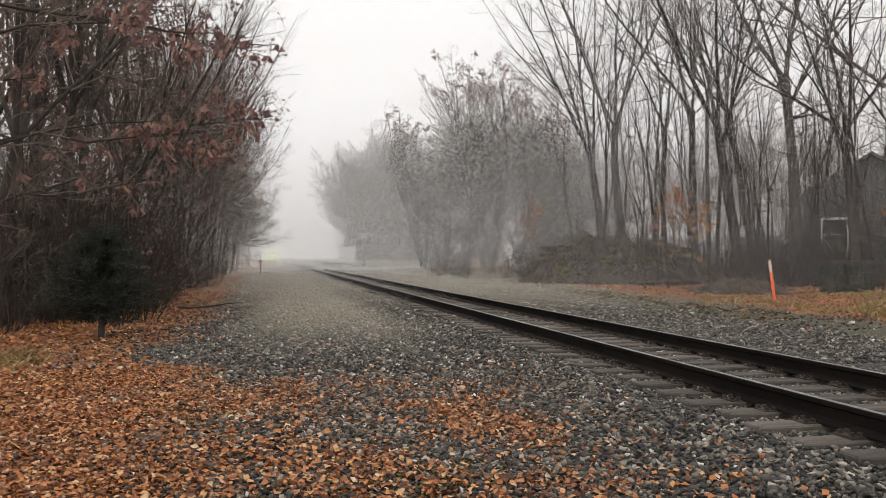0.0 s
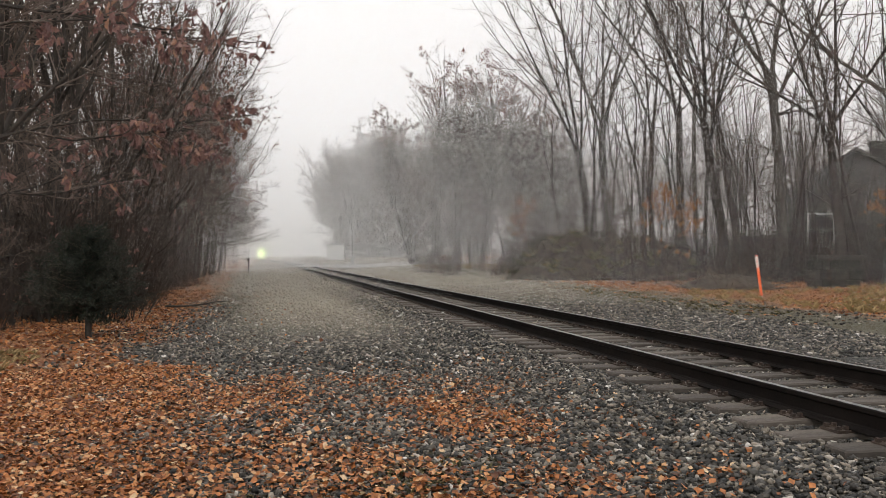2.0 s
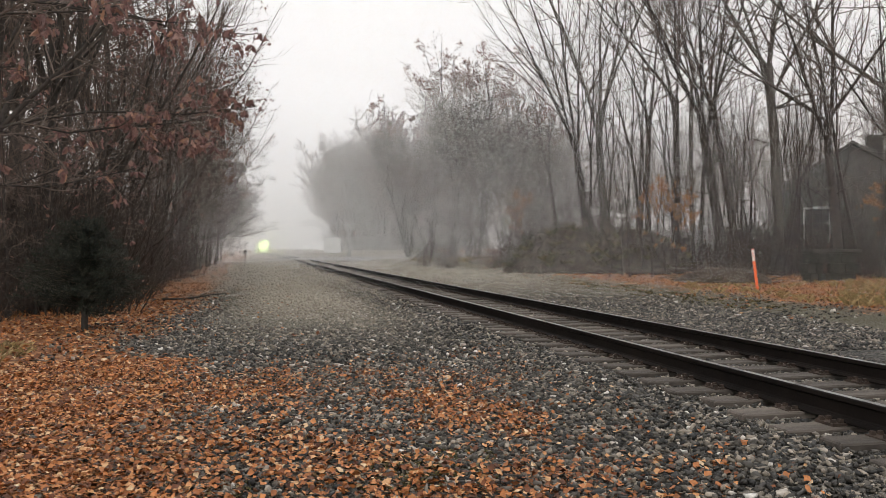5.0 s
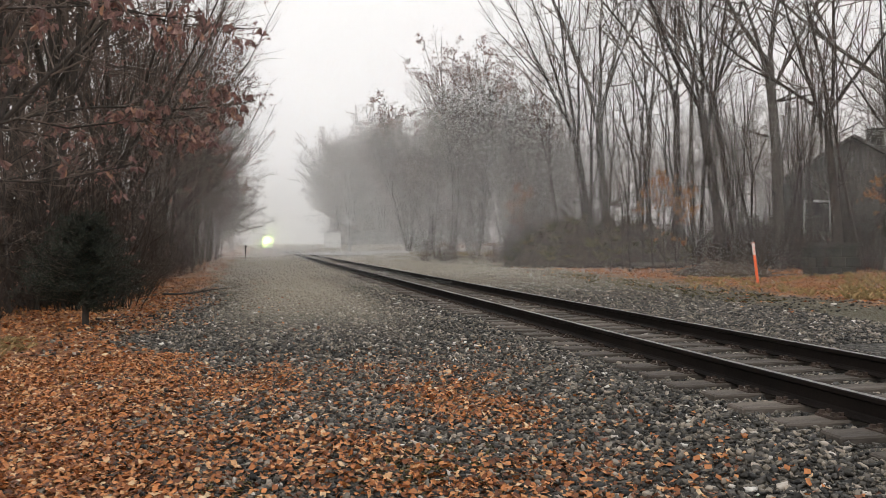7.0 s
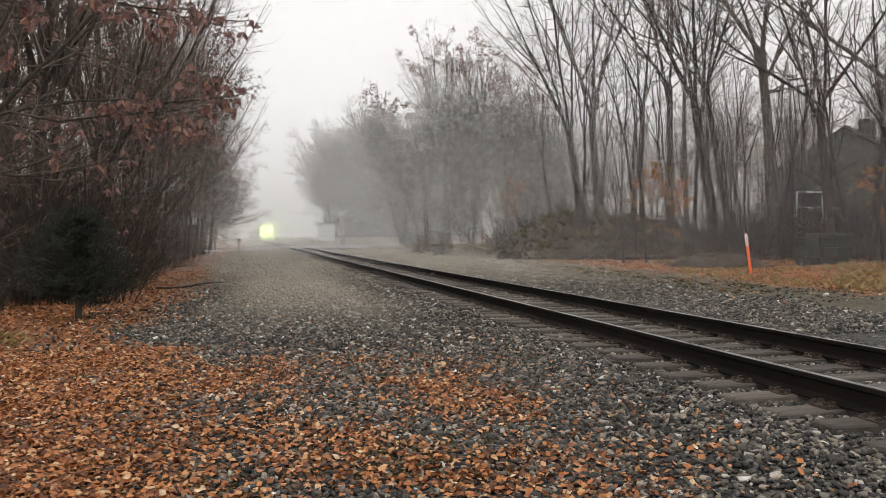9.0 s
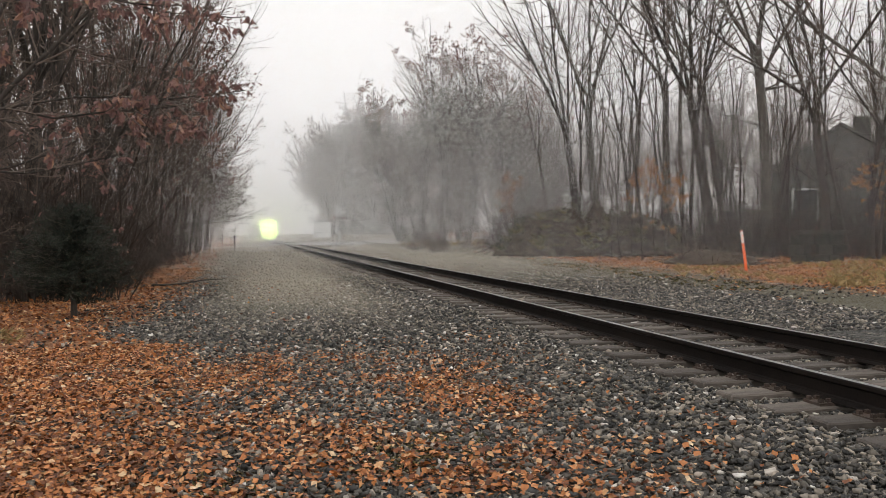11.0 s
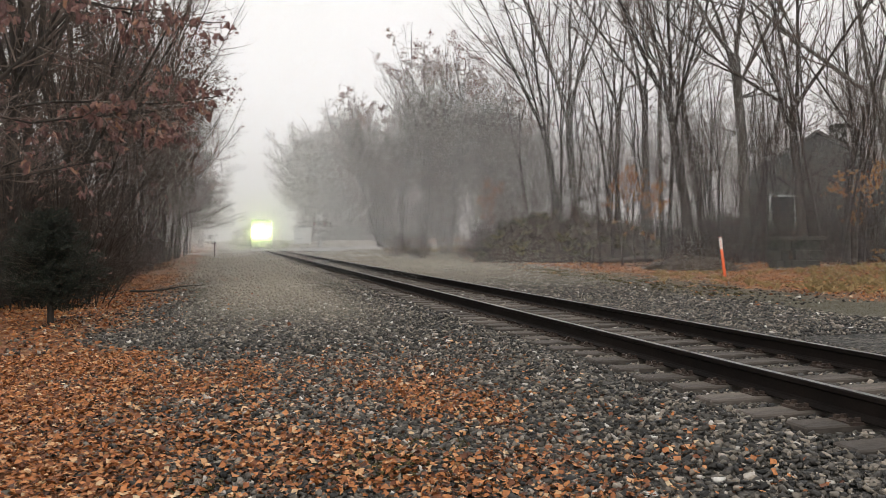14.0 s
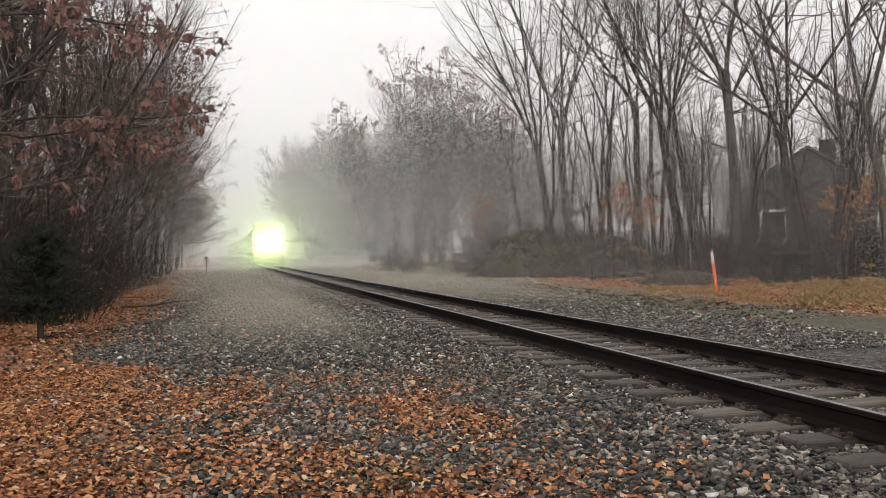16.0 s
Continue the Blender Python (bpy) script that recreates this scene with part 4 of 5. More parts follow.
def overhang():
    """An oak just outside the view whose long low boughs reach across with bunches of dead leaves."""
    rng = random.Random(66)
    base = Vector((-6.2, 9.2, 0))
    ob = empty("oak_tree", pose(base.x, base.y, ground_z(base.x, base.y)), "oak with long low boughs and bunches of russet leaves", "tree", "oaks")
    TV, TF, CV, CF, LV, LF = [], [], [], [], [], []
    trunk, _ = bough(rng, Vector((0, 0, -0.15)), Vector((0.03, 0, 1)), 9.0, 9, 0.03, 0.02)
    tube(TV, TF, trunk, [0.2 - 0.018 * i for i in range(10)], 10)
    # start height, reach x, reach y, end height, leafiness along the last part
    for h, dx, dy, hz, lv in ((2.2, 5.3, 2.2, 3.15, 0.8), (2.8, 6.2, 4.2, 3.75, 0.75), (3.4, 4.6, 0.9, 4.3, 0.5), (3.0, 3.6, 3.0, 2.9, 0.25), (4.0, 5.2, 2.6, 4.6, 0.6), (1.9, 4.4, 4.5, 2.75, 0.1), (3.7, 3.2, 1.8, 3.7, 0.2), (4.4, 6.0, 4.5, 5.0, 0.5)):
        k = min(int(h), 8)
        a, e = trunk[k + 0].copy(), Vector((dx, dy, hz))
        n = 11
        pts = []
        for j in range(n + 1):
            f = j / n
            p = a.lerp(e, f) + Vector((0, 0, 0.5 * math.sin(f * 3.14) * (1 - f)))
            pts.append(p + rnd_dir(rng) * 0.10 * math.sin(f * 3.14))
        tube(TV, TF, pts, [0.028 * (1 - 0.85 * j / n) + 0.004 for j in range(n + 1)], 6)
        for q in range(22):
            f = rng.uniform(0.3, 1.0)
            k = min(int(f * n), n - 1)
            at = pts[k].lerp(pts[k + 1], f * n - k)
            d = (pts[k + 1] - pts[k]).normalized() * 0.8 + rnd_dir(rng) * 0.75
            L = rng.uniform(0.5, 1.5) * (1.25 - f)  + 0.15
            sp, sd = bough(rng, at, d, L, 4, 0.18, 0.0)
            tube(CV, CF, sp, [0.011, 0.009, 0.007, 0.005, 0.003], 4)
            for w in range(5):
                k2 = rng.randint(1, 3)
                tp, td = bough(rng, sp[k2], (sp[k2 + 1] - sp[k2]).normalized() + rnd_dir(rng) * 0.8, L * rng.uniform(0.2, 0.5), 3, 0.2, 0.0)
                tube(CV, CF, tp, [0.005, 0.004, 0.003, 0.002], 3)
                if f > 0.74 and rng.random() < lv:
                    for z in range(rng.randint(3, 6)):
                        leaf(LV, LF, tp[rng.randint(1, 3)], Vector((rng.uniform(-0.7, 0.7), rng.uniform(-0.7, 0.7), rng.uniform(-1.6, -0.2))), rnd_dir(rng), rng.uniform(0.09, 0.155), rng.uniform(0, 0.5))
    raw_part("trunk", TV, TF, M["bark"], ob, smooth=True)
    raw_part("crown", CV, CF, M["twig"], ob)
    raw_part("foliage", LV, LF, M["dead_leaf"], ob, "bunches of hanging russet leaves")


overhang()


# ---- shrubs, spruce, mound ----
scrub = []
for i in range(5):
    scrub.append(bush("shrub", place(32 + 3.5 * i, 47 + i), 700 + i, "tangled bare brown shrub at the wood's edge", 2.6 + 0.4 * i, 1.6, 34, 0.05 if i % 2 else 0.0, "dead_leaf", 0.11, 0.011, "shrubs beyond the track"))
rng = random.Random(21)
for i in range(74):
    az = rng.uniform(18.5, 49)
    dist = rng.uniform(54 if az < 31 else 41, 72)
    copy_thing(scrub[i % 5], place(az, dist, None, rng.uniform(0, 360), rng.uniform(0.7, 1.5)))
for i in range(34):                         # along the foot of the bank and the grove
    az = rng.uniform(11.5, 20) if i < 20 else rng.uniform(31, 47)
    copy_thing(scrub[i % 5], place(az, rng.uniform(56, 66) if az < 21 else rng.uniform(39, 46), None, rng.uniform(0, 360), rng.uniform(0.35, 0.75)))
for i in range(110):                        # undergrowth of the near wood
    y = 16 + 90 * rng.random() ** 1.4
    x = -3.0 - rng.random() * (2.5 + 0.06 * y) - 1.8 * smooth(40, 70, y)
    if y < 20:
        x -= 1.2
    copy_thing(scrub[i % 5], Matrix.LocRotScale((x, y, ground_z(x, y)), Euler((0, 0, rng.uniform(0, 6.28))), (rng.uniform(0.35, 0.8),) * 3))


for i in range(16):                         # dark brush under the foremost trees
    copy_thing(scrub[i % 5], place(-8.5 - 0.6 * i, rng.uniform(18.5, 26), None, rng.uniform(0, 360), rng.uniform(0.8, 1.25)))
for i in range(14):                         # thicket before the house
    copy_thing(scrub[i % 5], place(35.5 + 0.85 * i, rng.uniform(42, 47), None, rng.uniform(0, 360), rng.uniform(0.7, 1.15)))


for i in range(46):                         # thicket in the depth of the near wood
    y = 23 + 75 * rng.random()
    x = -4.2 - rng.random() * 4 - 1.8 * smooth(40, 70, y)
    copy_thing(scrub[i % 5], Matrix.LocRotScale((x, y, ground_z(x, y)), Euler((0, 0, rng.uniform(0, 6.28))), (rng.uniform(0.9, 1.7),) * 3))
for i in range(12):                         # behind and on the mound
    copy_thing(scrub[i % 5], place(20 + 0.95 * i, rng.uniform(51, 54), None, rng.uniform(0, 360), rng.uniform(0.6, 1.1)))


def spruce():
    rng = random.Random(31)
    ob = empty("spruce", place(-11.1, 15.0), "small dark green young spruce at the wood's edge", "tree")
    V, F = [], []
    tube(V, F, [Vector((0, 0, -0.1)), Vector((0.01, 0, 0.6)), Vector((0.02, 0.01, 1.2)), Vector((0.0, 0, 1.95))], [0.06, 0.05, 0.03, 0.008], 8)
    raw_part("trunk", V, F, M["bark"], ob, smooth=True)
    V, F, NV, NF = [], [], [], []
    for i in range(190):
        z = 0.28 + 1.57 * (i / 190) ** 0.9
        L = (0.95 * (1 - ((z - 0.28) / 1.82) ** 1.5) + 0.1) * rng.uniform(0.65, 1.1) * (0.85 if z < 0.4 else 1)
        a = i * 2.39996 + rng.uniform(-0.4, 0.4)
        p, d = bough(rng, Vector((0, 0, z)), Vector((math.cos(a), math.sin(a), rng.uniform(-0.1, 0.45))), L, 5, 0.1, 0.03)
        tube(V, F, p, [0.009, 0.008, 0.007, 0.005, 0.004, 0.002], 3)
        twl = []
        for k in range(1, 6):
            for q in range(3):
                tp, td = bough(rng, p[k - 1].lerp(p[k], rng.random()), (p[k] - p[k - 1]).normalized() + rnd_dir(rng) * 0.8, L * rng.uniform(0.15, 0.32), 2, 0.15, -0.02)
                tube(V, F, tp, [0.004, 0.003, 0.002], 3)
                twl.append(tp)
        twl.append(p)
        for tp in twl:
            for j in range(len(tp) - 1):
                ax = tp[j + 1] - tp[j]
                n = max(4, int(ax.length / 0.010))
                for q in range(n):
                    at = tp[j] + ax * ((q + rng.random()) / n)
                    nd = (rnd_dir(rng) + ax.normalized() * 0.7).normalized() * rng.uniform(0.04, 0.065)
                    w = nd.orthogonal().normalized() * 0.0055
                    b0 = len(NV)
                    NV += [at - w, at + w, at + nd]
                    NF.append((b0, b0 + 1, b0 + 2))
    raw_part("branchwork", V, F, M["twig"], ob)
    raw_part("needles", NV, NF, M["needle"], ob, "dark green needles")


spruce()


def heap(name, m, sx, sy, sz, seed, mat, label, category, rough=0.35, res=48):
    """An uneven heap with a lumpy outline on the ground."""
    V, F = [], []
    for j in range(res + 1):
        for i in range(res + 1):
            u, v = 2 * i / res - 1, 2 * j / res - 1
            r = math.sqrt(u * u + v * v)
            p = Vector((u * 2.2 + seed, v * 2.2, seed * 0.7))
            h = max(0.0, 1 - r ** 2.6) ** 0.8
            h *= 0.72 + rough * 1.3 * noise.noise(p * 1.4) + rough * (0.5 - 1.5 * abs(noise.noise(p * 2.4))) + rough * 0.55 * noise.noise(p * 6) + rough * 0.3 * noise.noise(p * 13)
            V.append((u * sx, v * sy, max(h, -0.02) * sz - 0.08))
    k = res + 1
    F = [(j * k + i, j * k + i + 1, (j + 1) * k + i + 1, (j + 1) * k + i) for j in range(res) for i in range(res)]
    ob = raw_part(name, V, F, M[mat], None, smooth=True)
    ob.matrix_world = m
    return tagged(ob, label, category)


def tuft(V, F, rng, at, n, h, spread=0.35):
    for i in range(n):
        a = rng.uniform(0, 6.28)
        d = Vector((math.cos(a) * spread, math.sin(a) * spread, 1)) * h * rng.uniform(0.5, 1.1)
        o = Vector((rng.uniform(-1, 1), rng.uniform(-1, 1), 0)) * h * 0.25
        w = Vector((math.sin(a), -math.cos(a), 0)) * 0.012
        b = len(V)
        tip = at + o + d + Vector((math.cos(a), math.sin(a), -0.5)) * h * 0.3
        V += [at + o - w, at + o + w, at + o + d * 0.6 + w * 0.7, tip, at + o + d * 0.6 - w * 0.7]
        F.append((b, b + 1, b + 2, b + 3, b + 4))


def mound():
    rng = random.Random(77)
    m = place(24.3, 50)
    turn = pose(m.translation.x, m.translation.y, m.translation.z, 0, 0, -23.8)
    ob = heap("earth_mound", turn, 6.0, 3.0, 2.6, 3, "earth", "dark earth mound with exposed roots, moss and dead grass", "earth mound", 0.5, 84)
    V, F, RV, RF = [], [], [], []
    for q in range(420):
        v = ob.data.vertices[rng.randrange(len(ob.data.vertices))].co
        if v.z > 0.15 and v.y < 0.8 and noise.noise(v * 0.9) > -0.12:
            tuft(V, F, rng, v.copy(), 20, rng.uniform(0.2, 0.5), 0.9)
    for q in range(130):
        v = ob.data.vertices[rng.randrange(len(ob.data.vertices))].co
        if v.z > 0.5 and v.y < 1:
            p, d = bough(rng, v.copy(), Vector((rng.uniform(-1, 1), -0.7, -0.5)), rng.uniform(0.6, 1.6), 5, 0.3, -0.1)
            tube(RV, RF, p, [0.035, 0.03, 0.025, 0.02, 0.014, 0.006], 4)
    tagged(raw_part("moss", V, F, M["moss"], ob, "olive moss and dead grass"), kind="stuff")
    tagged(raw_part("rootwork", RV, RF, M["bark"], ob, "exposed dark roots"), kind="stuff")
    # brush pile next to it
    m = place(32.6, 36)
    ob = heap("debris_heap", pose(m.translation.x, m.translation.y, m.translation.z, 0, 0, -32), 2.2, 1.4, 0.75, 9, "earth", "low heap of dark earth, sticks and fallen leaves", "debris heap", 0.3, 32)
    V, F = [], []
    for q in range(150):
        a, r = rng.uniform(0, 6.28), math.sqrt(rng.random())
        st = Vector((math.cos(a) * r * 1.9, math.sin(a) * r * 1.1, 0.55 * (1 - r) + 0.05))
        p, d = bough(rng, st, Vector((rng.uniform(-1, 1), rng.uniform(-0.4, 0.4), rng.uniform(-0.1, 0.35))), rng.uniform(0.5, 1.6), 4, 0.12, -0.03)
        tube(V, F, p, [0.022, 0.02, 0.016, 0.012, 0.006], 4)
    tagged(raw_part("deadwood", V, F, M["twig"], ob), kind="stuff")
    # dark slab at the foot of the mound, put where a shaded hollow shows
    m = place(28.2, 46)
    b = box_bm(3.1, 1.2, 0.28, (0, 0, 0), 0.08)
    bmesh.ops.subdivide_edges(b, edges=b.edges[:], cuts=3, use_grid_fill=True)
    for v in b.verts:
        v.co += Vector((noise.noise(v.co * 2), noise.noise(v.co * 2 + Vector((5, 0, 0))), noise.noise(v.co * 2 + Vector((0, 5, 0))))) * 0.09
    ob = part("stone_slab", b, M["earth"], None, smooth=True)
    ob.matrix_world = pose(m.translation.x, m.translation.y, m.translation.z + 0.02, 4, -3, -30)
    tagged(ob, "long dark slab in place of the shaded hollow at the mound's foot", "stone")


mound()
m = place(29.6, 44)
tree("sapling", m, 801, "small sapling with glowing orange-brown leaves", 5.0, 0.05, 0.35, 4, 0.6, (0, 0), 9, 6, leaves=0.9, leaf_size=0.17, leaf_from=0.3, leaf_mat="orange_leaf", low=0.3, fine=0.008)
tree("sapling", place(43.2, 40), 802, "slim sapling with tan withered leaves", 4.5, 0.04, 0.35, 3, 0.5, (0, 0), 7, 5, leaves=0.35, leaf_size=0.17, leaf_mat="orange_leaf", low=0.3, fine=0.008)
tree("sapling", place(19.3, 54), 803, "slim sapling with orange-brown leaves", 5.5, 0.05, 0.35, 4, 0.6, (0, 0), 7, 6, leaves=0.15, leaf_size=0.15, leaf_from=0.3, leaf_mat="orange_leaf", low=0.3, fine=0.009)


def block_wall():
    m = place(38.9, 37.5)
    ob = empty("block_wall", pose(m.translation.x, m.translation.y, m.translation.z - 0.1, 0, 0, -20), "weathered low wall corner of mossy concrete blocks", "block wall")
    me = bpy.data.meshes.new("block")
    b = box_bm(0.60, 0.38, 0.42, (0, 0, 0), 0.02)
    for v in b.verts:
        v.co += rnd_dir(random.Random(int(v.co.x * 1000))) * 0.008
    b.to_mesh(me)
    b.free()
    rng = random.Random(5)
    for c in range(3):
        for i in range(2):
            o = link_mesh("block", me, M["block"], ob)
            o.matrix_local = pose(0.31 + 0.61 * i + (0.15 if c % 2 else 0), rng.uniform(-0.03, 0.03), 0.43 * c, 0, 0, rng.uniform(-2, 2))
            o = link_mesh("block", me, M["block"], ob)
            o.matrix_local = pose(-0.32 - 0.45 * i - (0.1 if c % 2 else 0), -0.15 - 0.42 * i, 0.43 * c, 0, 0, 43 + rng.uniform(-2, 2))
    b = box_bm(1.5, 0.46, 0.16, (0.68, 0, 1.30), 0.02)
    part("cap", b, M["block"], ob, "dark capping slab")
    b = box_bm(1.3, 0.46, 0.16, (0, 0, 1.302), 0.02)
    bmesh.ops.transform(b, matrix=pose(-0.5, -0.38, 0, 0, 0, 43), verts=b.verts)
    part("cap", b, M["block"], ob, "dark capping slab")


block_wall()


def window(ob, x, y, z, w, h, rows_=2):
    fr = part("window_frame", box_bm(w + 0.2, 0.08, h + 0.2, (x, y - 0.03, z - 0.1), 0.01), M["white"], ob, "white window frame")
    for r in range(rows_):
        ph = h / rows_
        part("pane", box_bm(w, 0.03, ph - 0.05, (x, y - 0.075, z + r * ph + 0.025)), M["glass_dark"], fr)
    return fr


def house(name, az, dist, turn, W, D, eave, ridge, wall, label, wins, porch=False, gable_front=True):
    m = place(az, dist)
    ob = empty(name, pose(m.translation.x, m.translation.y, m.translation.z, 0, 0, -az + turn), label, "house")
    pts = [(-W / 2, 0), (W / 2, 0), (W / 2, eave), (0, ridge), (-W / 2, eave)] if gable_front else [(-W / 2, 0), (W / 2, 0), (W / 2, eave), (-W / 2, eave)]
    part("wall", profile_bm(pts, 0, D), M[wall], ob)
    if gable_front:
        for s in (-1, 1):
            q = [(0, ridge + 0.02), (s * (W / 2 + 0.45), eave - (ridge - eave) * 0.9 / W + 0.02), (s * (W / 2 + 0.45), eave - (ridge - eave) * 0.9 / W + 0.2), (0, ridge + 0.2)]
            part("roof", profile_bm(q, -0.4, D + 0.4), M["shingle"], ob, "dark shingled roof slope")
    else:
        b = profile_bm([(-0.4, eave), (D / 2, ridge), (D + 0.4, eave), (D + 0.4, eave + 0.15), (D / 2, ridge + 0.18), (-0.4, eave + 0.15)], -W / 2 - 0.4, W / 2 + 0.4)
        bmesh.ops.transform(b, matrix=Matrix.Rotation(radians(90), 4, "Z"), verts=b.verts)
        bmesh.ops.scale(b, vec=(-1, 1, 1), verts=b.verts)
        bmesh.ops.recalc_face_normals(b, faces=b.faces)
        part("roof", b, M["shingle"], ob)
    # lap boards
    z = 0.3
    while z < eave - 0.1:
        part("board", box_bm(W + 0.02, 0.03, 0.16, (0, -0.005, z), 0.0), M[wall], ob) if dist < 60 else None
        z += 0.18
    for x, zz, w, h in wins:
        window(ob, x, -0.02, zz, w, h)
    if porch:
        part("porch_roof", box_bm(W * 0.75, 2.2, 0.5, (0, -1.1, 2.7), 0.03), M["siding"], ob, "pale porch roof")
        for i in range(4):
            part("porch_column", box_bm(0.28, 0.28, 2.7, (-W * 0.34 + i * W * 0.226, -2.0, 0), 0.02), M["white"], ob, "white porch column")
        part("porch_floor", box_bm(W * 0.75, 2.2, 0.3, (0, -1.1, 0), 0.02), M["grey_paint"], ob)
    return ob


HOUSE = house("house", 40.5, 51, 6, 7.2, 8, 4.9, 7.2, "siding_dark", "grey clapboard house behind the trees with a white window", ((-1.85, 1.85, 1.25, 1.75),))
part("chimney", box_bm(0.9, 0.7, 2.6, (1.6, 4, 5.6), 0.02), M["block"], HOUSE, "dark brick chimney")
house("house", 21.9, 90, -12, 8.5, 8, 5.2, 7.0, "siding", "pale two-storey house with a white columned porch, hazy", ((-2.5, 3.7, 1.0, 1.5), (0, 3.7, 1.0, 1.5), (2.5, 3.7, 1.0, 1.5)), porch=True, gable_front=False)
house("house", 14.3, 116, 0, 9, 8, 3.2, 5.5, "siding_dark", "low grey house behind the grove, hazy", ((-2.5, 1.0, 1.0, 1.4), (1.5, 1.0, 1.0, 1.4)), gable_front=False)
house("garage", -18.0, 52, 0, 9, 6, 2.3, 2.9, "siding", "long low grey garage seen through the wood", (), gable_front=False)


def far_fence():
    ob = empty("board_fence", pose(0, 0, 0), "dark grey board fence across the road", "fence")
    for i in range(9):
        x, y = 13.8 + 1.25 * i, 118.0
        part("fence_panel", box_bm(1.22, 0.06, 2.0, (x, y, ground_z(x, y)), 0.01), M["siding_dark"], ob)
        part("fence_post", box_bm(0.1, 0.1, 2.1, (x - 0.62, y, ground_z(x, y)), 0.01), M["siding_dark"], ob)


far_fence()


def car(az, dist, turn, mat, label):
    m = place(az, dist)
    ob = empty("parked_car", pose(m.translation.x, m.translation.y, m.translation.z, 0, 0, turn), label, "car", "parked cars")
    side = [(-2.2, 0.35), (2.15, 0.35), (2.2, 0.75), (1.25, 0.92), (0.6, 1.42), (-1.2, 1.45), (-2.0, 0.95), (-2.25, 0.9)]
    b = profile_bm(side, -0.85, 0.85)
    bmesh.ops.bevel(b, geom=b.edges[:], offset=0.06, segments=2, affect="EDGES")
    part("body", b, M[mat], ob)
    b = profile_bm([(-1.7, 0.98), (0.95, 0.98), (0.5, 1.36), (-1.15, 1.38)], -0.87, 0.87)
    part("side_window", b, M["glass_dark"], ob)
    for wx in (-1.4, 1.4):
        for wy in (-0.8, 0.8):
            w = part("wheel", cyl_bm(0.33, 0.22, pose(wx, wy, 0.33, 90), 20), M["black"], ob)
            part("rim", cyl_bm(0.2, 0.24, pose(wx, wy, 0.33, 90), 14), M["silver"], w)


car(7.6, 134, 8, "silver", "pale silver car parked beyond the crossing")
car(9.9, 136, -5, "white", "white car parked beyond the crossing")


# ---- loose stones and fallen leaves ----
def array_mesh(name, V, loops, starts, mat):
    me = bpy.data.meshes.new(name)
    me.vertices.add(len(V))
    me.vertices.foreach_set("co", V.astype(np.float32).ravel())
    me.loops.add(len(loops))
    me.loops.foreach_set("vertex_index", loops.astype(np.int32))
    me.polygons.add(len(starts))
    me.polygons.foreach_set("loop_start", starts.astype(np.int32))
    me.update(calc_edges=True)
    me.materials.append(mat)
    return me


def turns(n, g, tilt):
    """Random rotations: any heading, leaning up to about tilt radians."""
    a, b, c = g.uniform(0, 2 * np.pi, n), g.normal(0, tilt, n), g.normal(0, tilt, n)
    ca, sa, cb, sb, cc, sc = np.cos(a), np.sin(a), np.cos(b), np.sin(b), np.cos(c), np.sin(c)
    Rz = np.zeros((n, 3, 3)); Rx = np.zeros((n, 3, 3)); Ry = np.zeros((n, 3, 3))
    Rz[:, 0, 0], Rz[:, 0, 1], Rz[:, 1, 0], Rz[:, 1, 1], Rz[:, 2, 2] = ca, -sa, sa, ca, 1
    Rx[:, 1, 1], Rx[:, 1, 2], Rx[:, 2, 1], Rx[:, 2, 2], Rx[:, 0, 0] = cb, -sb, sb, cb, 1
    Ry[:, 0, 0], Ry[:, 0, 2], Ry[:, 2, 0], Ry[:, 2, 2], Ry[:, 1, 1] = cc, sc, -sc, cc, 1
    return Rz @ Rx @ Ry


CUBE = np.array([(-1, -1, -1), (1, -1, -1), (1, 1, -1), (-1, 1, -1), (-1, -1, 1), (1, -1, 1), (1, 1, 1), (-1, 1, 1)], float) * 0.5
CUBE_F = np.array([(0, 3, 2, 1), (4, 5, 6, 7), (0, 1, 5, 4), (1, 2, 6, 5), (2, 3, 7, 6), (3, 0, 4, 7)])


def litter_share(x, y):
    """How thickly leaves cover the ground at a place, 0 to 1."""
    w = 1.1 * noise.noise(Vector((x * 0.55, y * 0.55, 2))) + 0.6 * noise.noise(Vector((x * 1.6, y * 1.6, 5)))
    d = (1 - smooth(-1.4, 0.8, x + w)) * (1 - smooth(8.0, 10.2, y + w))
    d = max(d, (1 - smooth(7.6, 9.4, y + 2.1 * x + w)) * (1 - smooth(-1.6, -0.4, x + w)))
    clump = smooth(-0.1, 0.4, noise.noise(Vector((x * 0.8, y * 0.8, 8))) + 0.5 * noise.noise(Vector((x * 2.2, y * 2.2, 9))))
    d = max(d, (0.12 + 0.5 * clump) * (1 - smooth(1.2, 3.4, x + 0.7 * w)) * (1 - smooth(8.4, 9.8, y + 0.6 * w)))
    d = max(d, 0.95 * (1 - smooth(-3.8, -2.6, x + 0.6 * w)), 0.95 * (1 - smooth(-2.2, -0.8, x + 0.6 * w)) * smooth(12.2, 14.0, y))
    d = max(d, 0.9 * smooth(11.6, 13.6, x - 0.10 * y + w), 0.4 * clump * smooth(8.8, 11.4, x - 0.10 * y + w))
    return max(d, 0.03 * (1 - smooth(3.0, 4.5, x)))


def scatter(n, x0, x1, y0, y1, g):
    return np.stack([g.uniform(x0, x1, n), g.uniform(y0, y1, n)], 1)


